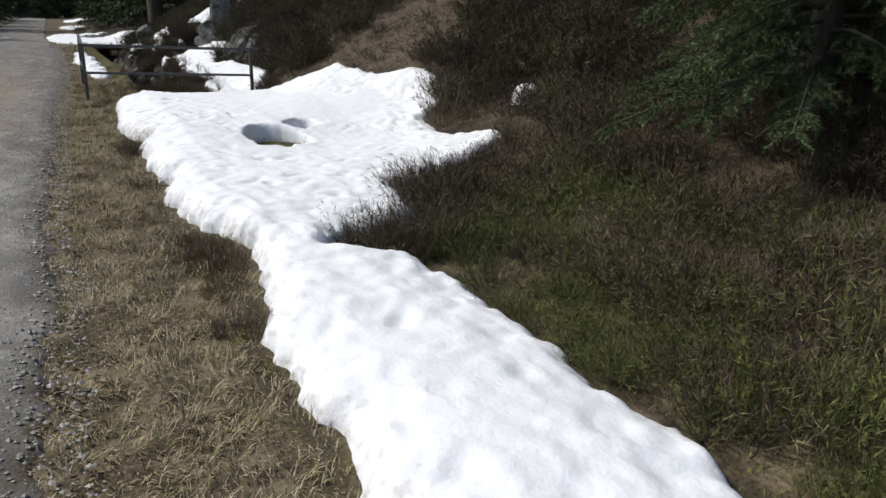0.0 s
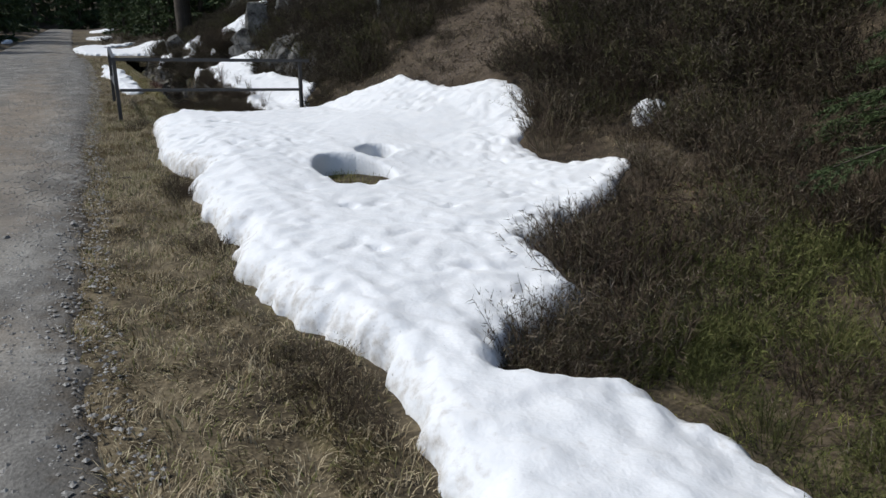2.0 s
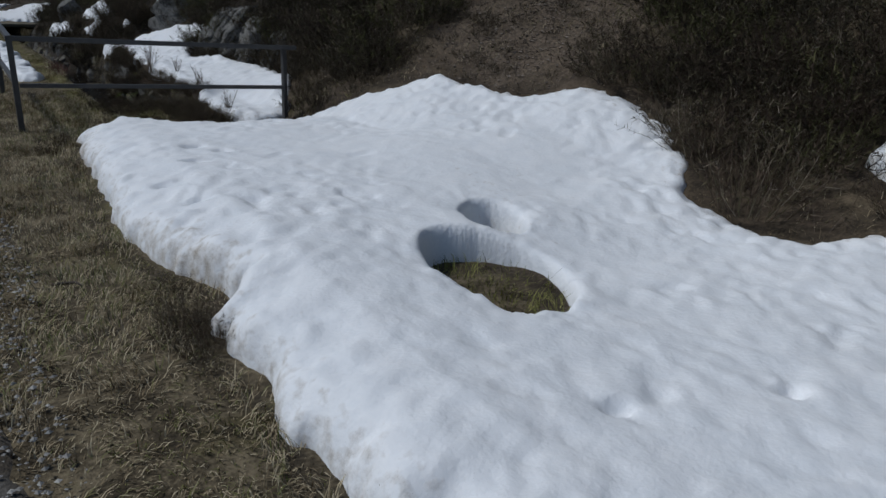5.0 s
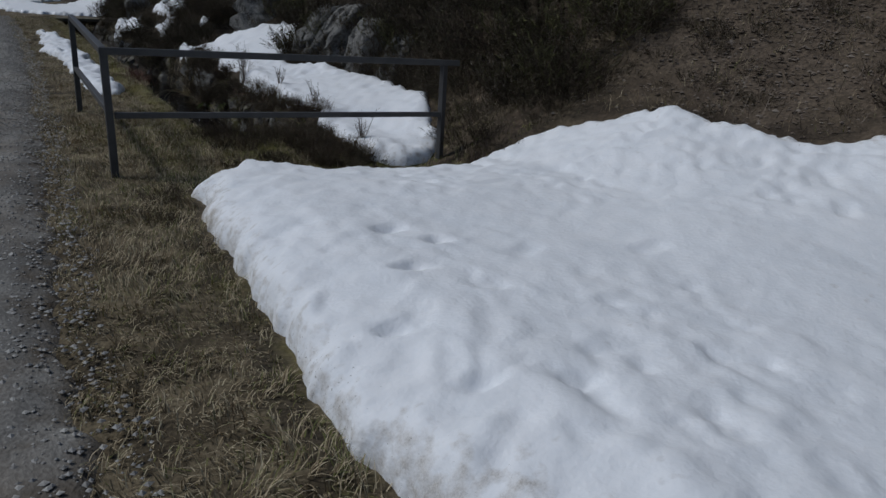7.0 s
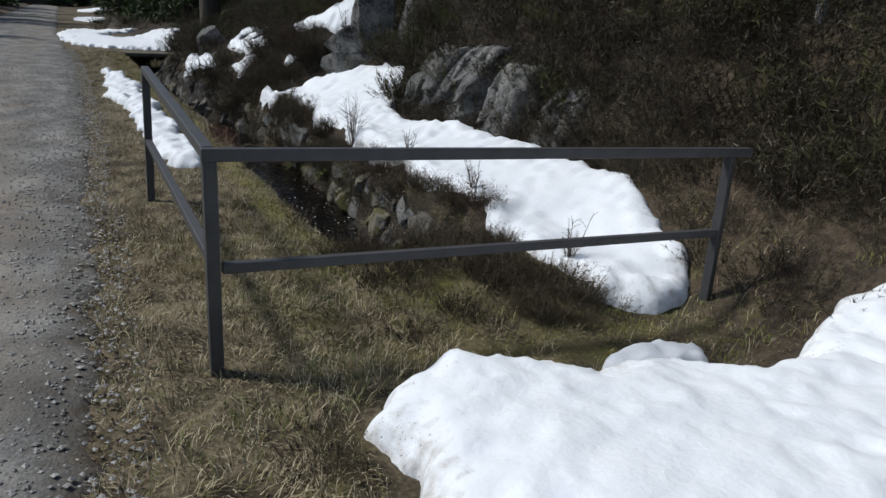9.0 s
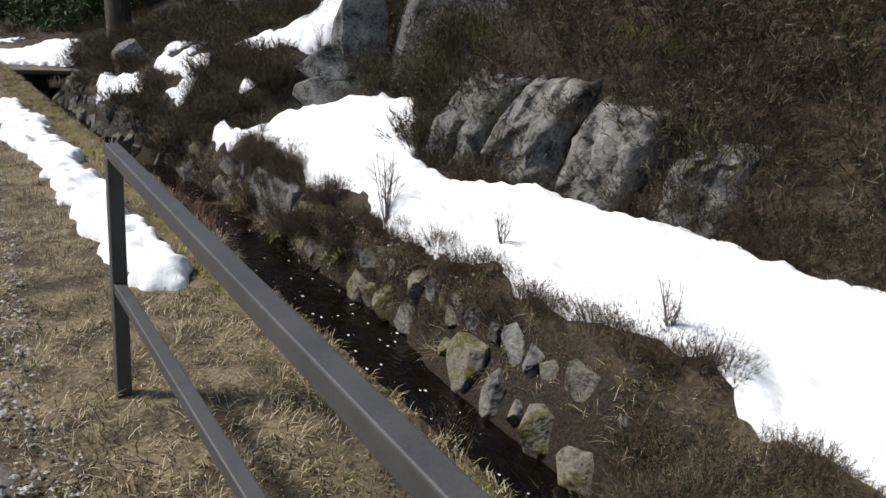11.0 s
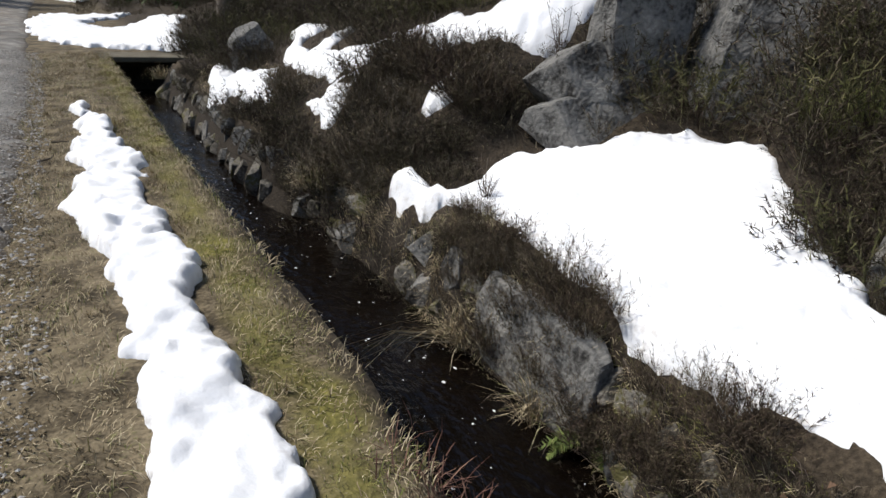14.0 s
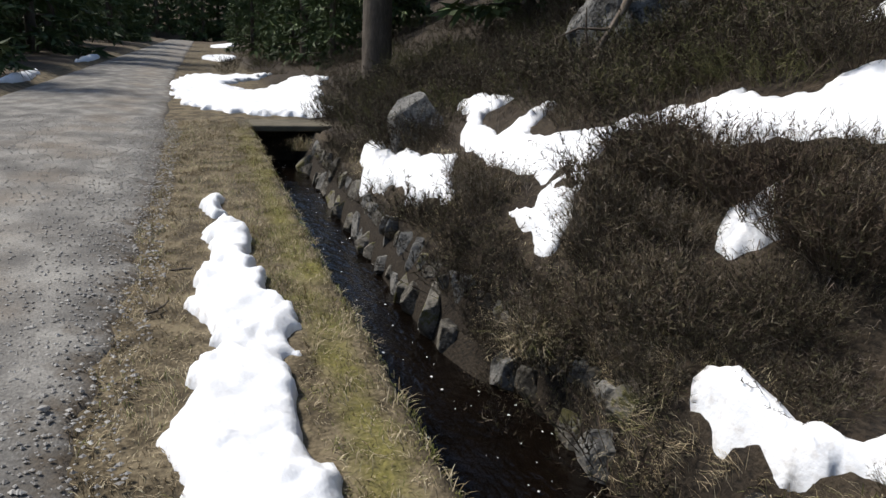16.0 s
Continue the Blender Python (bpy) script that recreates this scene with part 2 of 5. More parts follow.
# cross sections: (distance along the road, places across it, heights above the road)
SECTIONS = [
    (2.0, (-9, -3.9, -3.5, -0.3, 0.95, 1.3, 1.7, 2.1, 2.9, 3.8, 4.7, 5.5, 7.0, 10, 16), (0.3, 0.1, -0.04, -0.04, -0.05, -0.14, -0.12, -0.1, -0.02, 0.06, 0.2, 0.45, 1.3, 3.2, 6)),
    (5.0, (-9, -3.9, -3.5, -0.3, 1.0, 1.4, 1.8, 2.2, 3.2, 3.9, 4.7, 5.5, 7.0, 10, 16), (0.3, 0.1, -0.04, -0.04, -0.05, -0.2, -0.15, -0.12, -0.05, 0.06, 0.2, 0.6, 1.5, 3.4, 6.2)),
    (8.0, (-9, -3.9, -3.5, -0.3, 1.0, 1.5, 3.0, 3.6, 4.2, 4.6, 5.3, 5.9, 7.0, 10, 16), (0.3, 0.1, -0.04, -0.04, -0.05, -0.2, -0.18, -0.16, -0.05, 0.1, 0.42, 0.85, 1.6, 3.5, 6.4)),
    (10.0, (-9, -3.9, -3.5, -0.3, 1.0, 1.5, 3.0, 3.7, 4.4, 5.0, 5.4, 6.1, 7.0, 10, 16), (0.3, 0.1, -0.04, -0.04, -0.05, -0.22, -0.2, -0.05, 0.2, 0.42, 0.65, 1.1, 1.65, 3.6, 6.4)),
    (11.5, (-9, -3.9, -3.5, -0.25, 0.8, 1.2, 3.0, 3.7, 4.2, 4.9, 5.6, 6.4, 7.5, 10, 16), (0.3, 0.1, -0.04, -0.04, -0.05, -0.3, -0.3, 0.05, 0.33, 0.58, 0.95, 1.5, 2.2, 3.7, 6.4)),
    (13.1, (-9, -3.9, -3.5, -0.2, 0.8, 1.2, 2.9, 3.4, 4.1, 5.0, 5.5, 6.5, 8.0, 10, 16), (0.3, 0.1, -0.04, -0.04, -0.04, -0.08, -0.15, -0.12, 0.34, 0.95, 1.25, 1.85, 2.7, 3.8, 6.4)),
    (15.1, (-9, -3.9, -3.5, -0.1, 0.8, 1.4, 2.2, 3.2, 3.9, 4.4, 5.1, 6.0, 8.0, 10, 16), (0.3, 0.1, -0.04, -0.04, 0.0, 0.0, -0.03, -0.12, 0.15, 0.5, 1.5, 2.2, 3.2, 4.0, 6.4)),
    (15.9, (-9, -3.9, -3.5, 0.0, 1.4, 1.5, 2.35, 2.47, 2.75, 3.2, 4.3, 4.7, 5.2, 6.5, 16), (0.3, 0.1, -0.04, -0.04, 0.0, -0.85, -0.9, -0.5, 0.02, 0.0, 0.2, 0.9, 1.8, 2.6, 6.4)),
    (19.0, (-9, -3.9, -3.5, 0.05, 1.5, 1.58, 2.6, 2.7, 2.92, 3.3, 4.3, 4.6, 4.8, 6.0, 16), (0.3, 0.1, -0.04, -0.04, 0.0, -0.9, -0.9, -0.4, 0.06, 0.08, 0.3, 0.9, 1.45, 2.2, 6.4)),
    (20.6, (-9, -3.9, -3.5, 0.05, 1.55, 1.63, 2.66, 2.8, 2.98, 3.3, 4.4, 4.7, 4.9, 6.0, 16), (0.3, 0.1, -0.04, -0.04, 0.0, -0.9, -0.9, -0.4, 0.06, 0.1, 0.4, 0.9, 1.4, 2.2, 6.4)),
    (21.5, (-9, -3.9, -3.5, 0.05, 1.55, 1.63, 2.68, 2.82, 3.0, 3.3, 4.4, 5.2, 5.6, 6.5, 16), (0.3, 0.1, -0.04, -0.04, 0.0, -0.9, -0.9, -0.4, 0.05, 0.12, 0.5, 0.75, 1.4, 2.4, 6.4)),
    (22.6, (-9, -3.9, -3.5, 0.1, 1.52, 1.6, 2.66, 2.8, 2.98, 3.4, 4.1, 4.6, 4.9, 6.5, 16), (0.3, 0.1, -0.04, -0.04, 0.0, -0.9, -0.9, -0.4, 0.05, 0.14, 0.5, 0.85, 1.2, 2.6, 6.4)),
    (23.8, (-9, -3.9, -3.5, 0.1, 1.48, 1.56, 2.6, 2.72, 2.92, 3.3, 3.7, 4.1, 4.7, 6.5, 16), (0.3, 0.1, -0.04, -0.04, 0.0, -0.9, -0.9, -0.4, 0.05, 0.3, 0.65, 1.15, 1.6, 2.8, 6.6)),
    (26.5, (-9, -3.9, -3.5, 0.1, 1.44, 1.52, 2.22, 2.31, 2.55, 3.0, 3.5, 4.3, 5.5, 8.0, 16), (0.3, 0.1, -0.04, -0.04, 0.0, -0.85, -0.9, -0.5, 0.0, 0.4, 0.7, 1.1, 1.6, 3.0, 7)),
    (33.6, (-9, -3.9, -3.5, 0.0, 1.42, 1.5, 2.22, 2.31, 2.55, 3.0, 3.6, 4.5, 6.5, 9.0, 16), (0.3, 0.1, -0.04, -0.04, 0.0, -0.8, -0.85, -0.5, -0.05, 0.1, 0.3, 0.7, 1.5, 3.0, 7)),
    (34.3, (-9, -3.9, -3.5, 0.0, 1.4, 1.5, 2.2, 2.6, 3.0, 3.4, 3.8, 4.6, 6.5, 9.0, 16), (0.3, 0.1, -0.04, -0.04, 0.0, 0.0, 0.0, 0.02, 0.1, 0.2, 0.35, 0.7, 1.5, 3.0, 7)),
    (50.0, (-9, -3.9, -3.5, -0.3, 0.6, 1.5, 2.2, 2.6, 3.0, 3.4, 3.8, 5, 7, 9.0, 16), (0.3, 0.1, -0.04, -0.04, 0.0, 0.0, 0.05, 0.1, 0.2, 0.25, 0.35, 0.7, 1.5, 2.6, 6)),
]


def land(x, y, rough=True):
    """Height of the ground."""
    x, y = np.asarray(x, float), np.asarray(y, float)
    ys = [s[0] for s in SECTIONS]
    k = np.clip(np.searchsorted(ys, y) - 1, 0, len(ys) - 2)
    z = np.zeros(np.broadcast(x, y).shape)
    x, y, k = np.broadcast_to(x, z.shape), np.broadcast_to(y, z.shape), np.broadcast_to(k, z.shape)
    heights = [np.interp(x, s[1], s[2]) for s in SECTIONS]
    for i in range(len(ys) - 1):
        f = np.clip((y - ys[i]) / (ys[i + 1] - ys[i]), 0, 1)
        f = f * f * (3 - 2 * f)
        z = np.where(k == i, heights[i] * (1 - f) + heights[i + 1] * f, z)
    z = z + grade(y)
    z = z + 0.13 * np.exp(-((x - 2.35) / 0.75) ** 4 - ((y - 8.45) / 0.95) ** 4)
    z = z + 0.4 * np.clip(y - 126, 0, 40) + 0.35 * np.clip(-13 - x, 0, 30)
    if rough:
        off = np.clip((x - 1.7) / 1.5, 0, 1)
        wall = np.exp(-((x - 2.68) / 0.22) ** 2) * (y > 15.3) * (y < 34)
        z = z + wall * (0.16 * fbm(x * 0.6, y, 0.3, 12) - 0.02) + fbm(x, y, 1.1, 3) * (0.015 + 0.09 * off) + fbm(x, y, 0.22, 5) * (0.008 + 0.03 * off)
    return z


# ---- mesh helpers ----
def sheet(name, verts, faces, mat, smooth=True, fields=None):
    """A mesh from arrays of vertices and of triangles or quads, with values on its points."""
    verts, faces = np.asarray(verts, np.float32), np.asarray(faces, np.int32)
    mesh = bpy.data.meshes.new(name)
    n, k = faces.shape
    mesh.vertices.add(len(verts))
    mesh.vertices.foreach_set("co", verts.ravel())
    mesh.loops.add(n * k)
    mesh.loops.foreach_set("vertex_index", faces.ravel())
    mesh.polygons.add(n)
    mesh.polygons.foreach_set("loop_start", np.arange(0, n * k, k, dtype=np.int32))
    mesh.polygons.foreach_set("use_smooth", np.full(n, smooth))
    mesh.update(calc_edges=True)
    for key, values in (fields or {}).items():
        mesh.attributes.new(key, "FLOAT", "POINT").data.foreach_set("value", np.asarray(values, np.float32).ravel())
    mesh.materials.append(mat)
    return mesh


def part(name, mesh, parent, label=""):
    ob = new(name, mesh)
    ob.parent = parent
    return tagged(ob, label) if label else ob


def grid_faces(rows, columns):
    i = np.arange(rows * columns).reshape(rows, columns)
    return np.stack([i[:-1, :-1], i[:-1, 1:], i[1:, 1:], i[1:, :-1]], -1).reshape(-1, 4)


def outline_distance(x, y, ring):
    """Distance to a closed outline, positive inside."""
    ring = np.asarray(ring, float)
    shape = np.shape(x)
    x, y = np.ravel(x).astype(float), np.ravel(y).astype(float)
    best, inside = np.full(x.shape, 1e9), np.zeros(x.shape, bool)
    for (ax, ay), (bx, by) in zip(ring, np.roll(ring, -1, 0)):
        dx, dy = bx - ax, by - ay
        f = np.clip(((x - ax) * dx + (y - ay) * dy) / (dx * dx + dy * dy + 1e-12), 0, 1)
        best = np.minimum(best, (x - ax - f * dx) ** 2 + (y - ay - f * dy) ** 2)
        if dy:
            inside ^= ((ay > y) != (by > y)) & (x < dx * (y - ay) / dy + ax)
    d = np.sqrt(best)
    return np.where(inside, d, -d).reshape(shape)


def blades(places, lengths, widths, leans, bend, rng, ground, turn=None):
    """Bent tapering blades: two quads' worth of triangles each."""
    n = len(places)
    turn = rng.uniform(0, 2 * np.pi, n) if turn is None else turn
    way = np.stack([np.cos(turn), np.sin(turn), np.zeros(n)], 1)
    side = np.stack([-np.sin(turn), np.cos(turn), np.zeros(n)], 1)
    root = np.column_stack([places, ground])
    up = np.array([0, 0, 1.0])
    mid = root + lengths[:, None] * 0.55 * (way * np.sin(leans)[:, None] + up * np.cos(leans)[:, None])
    lean2 = np.minimum(leans + bend, 1.75)
    tip = mid + lengths[:, None] * 0.45 * (way * np.sin(lean2)[:, None] + up * np.cos(lean2)[:, None])
    w = side * widths[:, None] / 2
    verts = np.stack([root - w, root + w, mid - w * 0.8, mid + w * 0.8, tip], 1).reshape(-1, 3)
    base = np.arange(n)[:, None] * 5
    faces = np.concatenate([base + [0, 1, 3], base + [0, 3, 2], base + [2, 3, 4]], 1).reshape(-1, 3)
    return verts, faces


def slivers(starts, ways, lengths, widths, rng):
    """Thin triangles, for needles and fine twigs."""
    n = len(starts)
    side = np.cross(ways, rng.normal(size=(n, 3)))
    side /= np.linalg.norm(side, axis=1, keepdims=True) + 1e-9
    side *= widths[:, None] / 2
    verts = np.stack([starts - side, starts + side, starts + ways * lengths[:, None]], 1).reshape(-1, 3)
    return verts, np.arange(3 * n).reshape(-1, 3)


def tube(points, radii, sides=6):
    """A tapering bent rod as arrays."""
    points = np.asarray(points, float)
    verts = []
    for k, (p, r) in enumerate(zip(points, radii)):
        d = points[min(k + 1, len(points) - 1)] - points[max(k - 1, 0)]
        d = d / (np.linalg.norm(d) + 1e-9)
        a = np.cross(d, (0.3, 0.9, 0.1) if abs(d[2]) > 0.8 else (0, 0, 1.0))
        a /= np.linalg.norm(a)
        b = np.cross(d, a)
        for s in range(sides):
            verts.append(p + r * (a * math.cos(2 * math.pi * s / sides) + b * math.sin(2 * math.pi * s / sides)))
    faces = []
    for k in range(len(points) - 1):
        for s in range(sides):
            t = (s + 1) % sides
            faces += [(k * sides + s, k * sides + t, (k + 1) * sides + t), (k * sides + s, (k + 1) * sides + t, (k + 1) * sides + s)]
    return np.array(verts), np.array(faces)


def joined(pieces):
    verts, faces, at = [], [], 0
    for v, f in pieces:
        verts.append(v)
        faces.append(f + at)
        at += len(v)
    return np.concatenate(verts), np.concatenate(faces)


def box(sx, sy, sz, bevel=0.004):
    bm = bmesh.new()
    bmesh.ops.create_cube(bm, size=1)
    bmesh.ops.scale(bm, vec=(sx, sy, sz), verts=bm.verts)
    bmesh.ops.bevel(bm, geom=bm.edges[:], offset=bevel, segments=2, affect="EDGES", profile=0.5)
    return bm


# ---- the snow's outlines ----
BANK_LEFT = [(1.6, -1.3), (0.66, -1.3), (0.68, 1.8), (0.76, 2.12), (0.74, 2.6), (0.7, 3.07), (0.8, 3.5), (0.86, 4.06), (0.98, 4.6), (0.7, 5.3), (0.64, 5.65),
             (0.62, 6.1), (0.78, 6.77), (0.64, 6.95), (0.68, 7.9), (0.6, 8.25), (0.62, 8.55), (0.84, 8.8), (0.7, 9.25), (0.56, 9.6), (0.52, 10.5), (0.6, 11.0),
             (0.62, 11.6), (0.7, 12.75), (0.82, 13.06), (0.74, 13.3), (0.92, 13.5), (1.28, 13.55), (1.66, 13.36), (1.92, 13.25)]
BANK_RIGHT = [(2.3, 13.18), (2.6, 12.98), (2.9, 13.0), (3.5, 13.2), (3.86, 13.2), (4.3, 12.8), (4.6, 12.2), (4.7, 11.65), (4.86, 11.06), (5.12, 10.84), (5.32, 10.76), (5.4, 10.5), (5.32, 9.95),
              (5.2, 9.38), (4.92, 9.0), (4.45, 8.55), (4.36, 7.9), (4.45, 7.55), (4.78, 7.3), (4.68, 6.98), (4.2, 6.6), (3.65, 6.25), (3.1, 6.05), (3.07, 5.82), (2.62, 5.72), (2.55, 5.4), (2.45, 4.9),
              (2.05, 4.66), (1.6, 4.5), (1.5, 4.28), (1.62, 4.08), (1.95, 3.96), (2.08, 3.5), (2.05, 3.0), (2.02, 2.4), (2.03, 1.6), (1.9, 1.2)]
BANK = [(x + (0.09 if 8.7 < y < 11.8 else 0.05 if y > 3.4 else 0.0), y) for x, y in BANK_LEFT] + BANK_RIGHT
HOLES = [[(2.12, 8.76), (1.95, 8.6), (1.87, 8.3), (1.9, 7.92), (2.02, 7.7), (2.3, 7.7), (2.55, 7.95), (2.64, 8.2), (2.55, 8.5), (2.3, 8.74)], [(2.64, 9.13), (2.87, 9.2), (2.96, 9.0), (2.88, 8.75), (2.72, 8.6), (2.54, 8.68), (2.54, 8.92)]]
TONGUE = [(2.86, 23.3), (2.95, 23.4), (3.06, 23.2), (3.04, 22.85), (3.1, 22.6), (3.3, 22.6), (3.45, 22.75), (3.75, 22.7), (4.06, 22.3), (4.45, 22.0), (4.7, 21.8), (4.72, 21.2), (4.45, 20.65), (4.2, 20.36),
          (3.98, 20.05), (3.82, 19.75), (3.76, 19.4), (3.74, 18.97), (3.86, 18.62), (3.95, 18.3), (4.06, 18.0), (4.14, 17.5), (4.19, 16.95), (4.2, 16.15), (4.1, 15.4), (3.95, 15.0), (3.7, 14.6), (3.6, 14.25),
          (3.3, 13.98), (2.98, 13.9), (2.74, 14.1), (2.7, 14.7), (2.72, 15.8), (2.78, 17.1), (2.82, 18.2), (2.88, 19.3), (2.95, 20.4), (3.01, 21.2), (3.05, 21.9), (3.01, 22.4), (2.9, 22.7)]
STRIP = [(0.66, 27.7), (0.8, 27.75), (0.78, 27.0), (0.92, 26.65), (0.95, 25.25), (0.98, 25.0), (1.12, 24.45), (1.0, 23.8), (1.05, 23.0), (1.09, 22.3), (1.09, 21.26), (1.05, 20.1), (1.05, 19.5),
         (1.1, 18.95), (1.08, 18.35), (1.0, 17.9), (0.76, 18.1), (0.7, 18.5), (0.68, 19.2), (0.72, 20.1), (0.66, 21.0), (0.67, 22.1), (0.56, 23.05), (0.59, 23.27), (0.43, 23.5), (0.54, 23.86),
         (0.65, 24.26), (0.56, 24.73), (0.53, 25.3), (0.66, 25.7), (0.62, 26.4), (0.7, 26.8), (0.58, 27.3)]
FAR = [(-0.13, 42.7), (0.1, 39.0), (0.28, 37.0), (1.06, 35.3), (2.13, 34.9), (2.9, 34.4), (3.3, 38.3), (3.9, 40.7), (3.35, 43.0), (2.1, 40.0), (1.5, 39.9), (1.2, 42.8), (2.9, 46.0), (0.3, 46.6)]
BOULDER_SNOW = [(2.71, 29.98), (2.87, 29.9), (2.8, 28.88), (2.88, 28.42), (2.98, 27.58), (2.97, 27.27), (2.78, 26.6), (2.67, 26.94), (2.64, 27.39), (2.6, 28.02), (2.5, 28.98)]
SLOPE_SNOW = [(3.33, 27.96), (3.61, 28.39), (4.0, 29.79), (4.19, 29.27), (4.16, 28.4), (3.88, 28.5), (3.52, 27.77), (3.48, 27.15), (3.86, 27.36), (4.24, 27.43), (3.57, 26.71), (3.72, 26.21), (3.9, 25.93),
              (4.02, 25.85), (4.26, 25.4), (4.43, 24.98), (4.36, 24.52), (4.47, 24.32), (4.65, 24.14), (4.82, 24.12), (5.1, 24.42), (5.52, 25.0), (5.65, 24.3), (5.25, 23.46), (5.0, 23.3), (4.67, 23.27),
              (4.38, 23.26), (4.22, 23.38), (4.2, 23.67), (4.16, 23.95), (4.1, 24.15), (4.03, 24.42), (3.95, 24.68), (3.95, 24.91), (4.08, 25.25), (3.9, 25.72), (3.66, 25.62), (3.53, 25.42),
              (3.3, 25.28), (3.16, 25.1), (3.0, 24.95), (2.93, 25.0), (2.9, 25.12), (2.93, 25.2), (2.97, 25.32), (2.88, 25.62), (2.92, 25.72), (3.03, 25.47), (3.14, 25.6), (3.19, 25.9), (3.14, 26.52), (3.14, 27.07)]


def rounded(ring):
    """The outline with its corners cut twice."""
    for _ in range(2):
        ring = [p for (ax, ay), (bx, by) in zip(ring, ring[1:] + ring[:1]) for p in ((0.75 * ax + 0.25 * bx, 0.75 * ay + 0.25 * by), (0.25 * ax + 0.75 * bx, 0.25 * ay + 0.75 * by))]
    return ring


HOLES = [rounded(hole) for hole in HOLES]


def ring_at(cx, cy, rx, ry, n=9, seed=1):
    r = random.Random(seed)
    return [(cx + rx * math.cos(2 * math.pi * k / n) * r.uniform(0.75, 1.2), cy + ry * math.sin(2 * math.pi * k / n) * r.uniform(0.75, 1.2)) for k in range(n)]


SHELF = ring_at(2.5, 13.42, 0.36, 0.13, seed=12)
BLOB = ring_at(3.68, 23.93, 0.15, 0.22, seed=2)
HILL_BIT = ring_at(5.4, 7.54, 0.16, 0.17, seed=3)
LEDGE = ring_at(5.0, 31.0, 0.35, 0.9, seed=4)
ROADSIDE = ring_at(1.6, 62.0, 0.9, 3.5, seed=5)
ROADSIDE_FAR = ring_at(2.6, 90.0, 1.4, 5, seed=6)
LEFT_SIDE = ring_at(-3.9, 42.0, 0.22, 2.2, seed=7)
LEFT_SIDE_FAR = ring_at(-3.9, 54.0, 0.22, 3.4, seed=8)
ALL_SNOW = [BANK, SHELF, TONGUE, STRIP, FAR, BOULDER_SNOW, SLOPE_SNOW, BLOB, HILL_BIT, LEDGE, ROADSIDE, ROADSIDE_FAR, LEFT_SIDE, LEFT_SIDE_FAR]


def snow_reach(x, y):
    """Distance into the nearest snow, negative outside it; the thawed holes count as outside."""
    d = np.max([outline_distance(x, y, ring) for ring in ALL_SNOW], 0)
    for hole in HOLES:
        d = np.minimum(d, -outline_distance(x, y, hole))
    return d


# ---- ground ----
def axis(*runs):
    return np.unique(np.concatenate([np.arange(a, b, s) for a, b, s in runs]).round(4))


xs = axis((-300, -40, 40), (-40, -8, 4), (-8, -3.2, 0.3), (-3.2, -0.6, 0.2), (-0.6, 5.6, 0.05), (5.6, 9, 0.15), (9, 20, 0.8), (20, 60, 5), (60, 301, 40))
ys = axis((-300, -20, 40), (-20, -2, 1), (-2, 14.9, 0.09), (14.9, 30, 0.07), (30, 36, 0.1), (36, 60, 0.4), (60, 140, 3), (140, 500, 40))
gx, gy = np.meshgrid(xs, ys)
gz = land(gx, gy)
on_road = (gx > -3.5) & (gx < -0.15)
scree = 0.62 * np.exp(-(((gx - 5.9) / 1.4) ** 4 + ((gy - 11.9) / 1.5) ** 4))
litter = np.clip((gx - 1.9) / 1.2, 0, 0.6) + 0.6 * ((gx < -4) | (gy > 100))
moss = 0.54 * np.exp(-(((gx - 1.25) / 0.16) ** 2)) * (gy > 15.5) * (gy < 33) + 0.3 * np.exp(-(((gx - 0.65) / 0.3) ** 2)) * (gy < 16)
moss = np.maximum(moss, 0.42 * np.exp(-(((gx - 2.2) / 1.5) ** 4 + ((gy - 14.4) / 1.2) ** 4)))
for mx, my, size in ((1.36, 18.5, 0.4), (1.32, 20.4, 0.3), (1.36, 25.4, 0.3), (1.4, 29.0, 0.4), (1.25, 22.3, 0.3), (1.3, 18.2, 0.3)):
    moss = np.maximum(moss, 0.75 * np.exp(-(((gx - mx) / 0.2) ** 2 + ((gy - my) / size) ** 2)))
# ground darkens as it drops below the road, and right of the ditch
dark_earth = np.clip((grade(gy) - 0.12 - gz) / 0.25, 0, 0.8) * (gx > 0.9) + 0.5 * np.clip((gx - 1.8) / 0.8, 0, 1) * (gy > 15.4) * (gx < 4)
# darker round the foot of the rock slabs
dark_earth = np.maximum(dark_earth, 0.7 * np.exp(-(((gx - 4.6) / 0.75) ** 4 + ((gy - 19.3) / 4.2) ** 4)))
# darker over the far heather slope
dark_earth = np.maximum(dark_earth, 0.62 * (gx > 2.6) * (gy > 22.4) * (gy < 60))
# dark strip along the kerb of the ditch
dark_earth = np.maximum(dark_earth, 0.62 * np.exp(-(((gx - 1.5) / 0.1) ** 2)) * (gy > 15.4) * (gy < 34))
# dark band just outside the snow's rim
dark_earth = np.maximum(dark_earth, 0.55 * np.exp(-((snow_reach(gx, gy) + 0.08) / 0.12) ** 2) * (gy < 14))
ground = tagged(new("ground", sheet("ground", np.stack([gx, gy, gz], -1).reshape(-1, 3), grid_faces(*gx.shape), EARTH, True, {"litter": litter, "scree": scree, "moss": moss, "dark_earth": dark_earth})),
                "moorland ground of dry grass, moss and dark earth with a steep bank", "ground", kind="structure")


def road_edge(y):
    return np.interp(y, (-10, 6, 12, 18, 24, 30, 45, 120), (-0.3, -0.25, -0.14, 0.05, 0.13, 0.1, -0.3, -0.3)) + 0.07 * fbm(0 * y, y, 0.7, 31) + 0.05 * value_noise(0 * y, y, 0.14, 33)


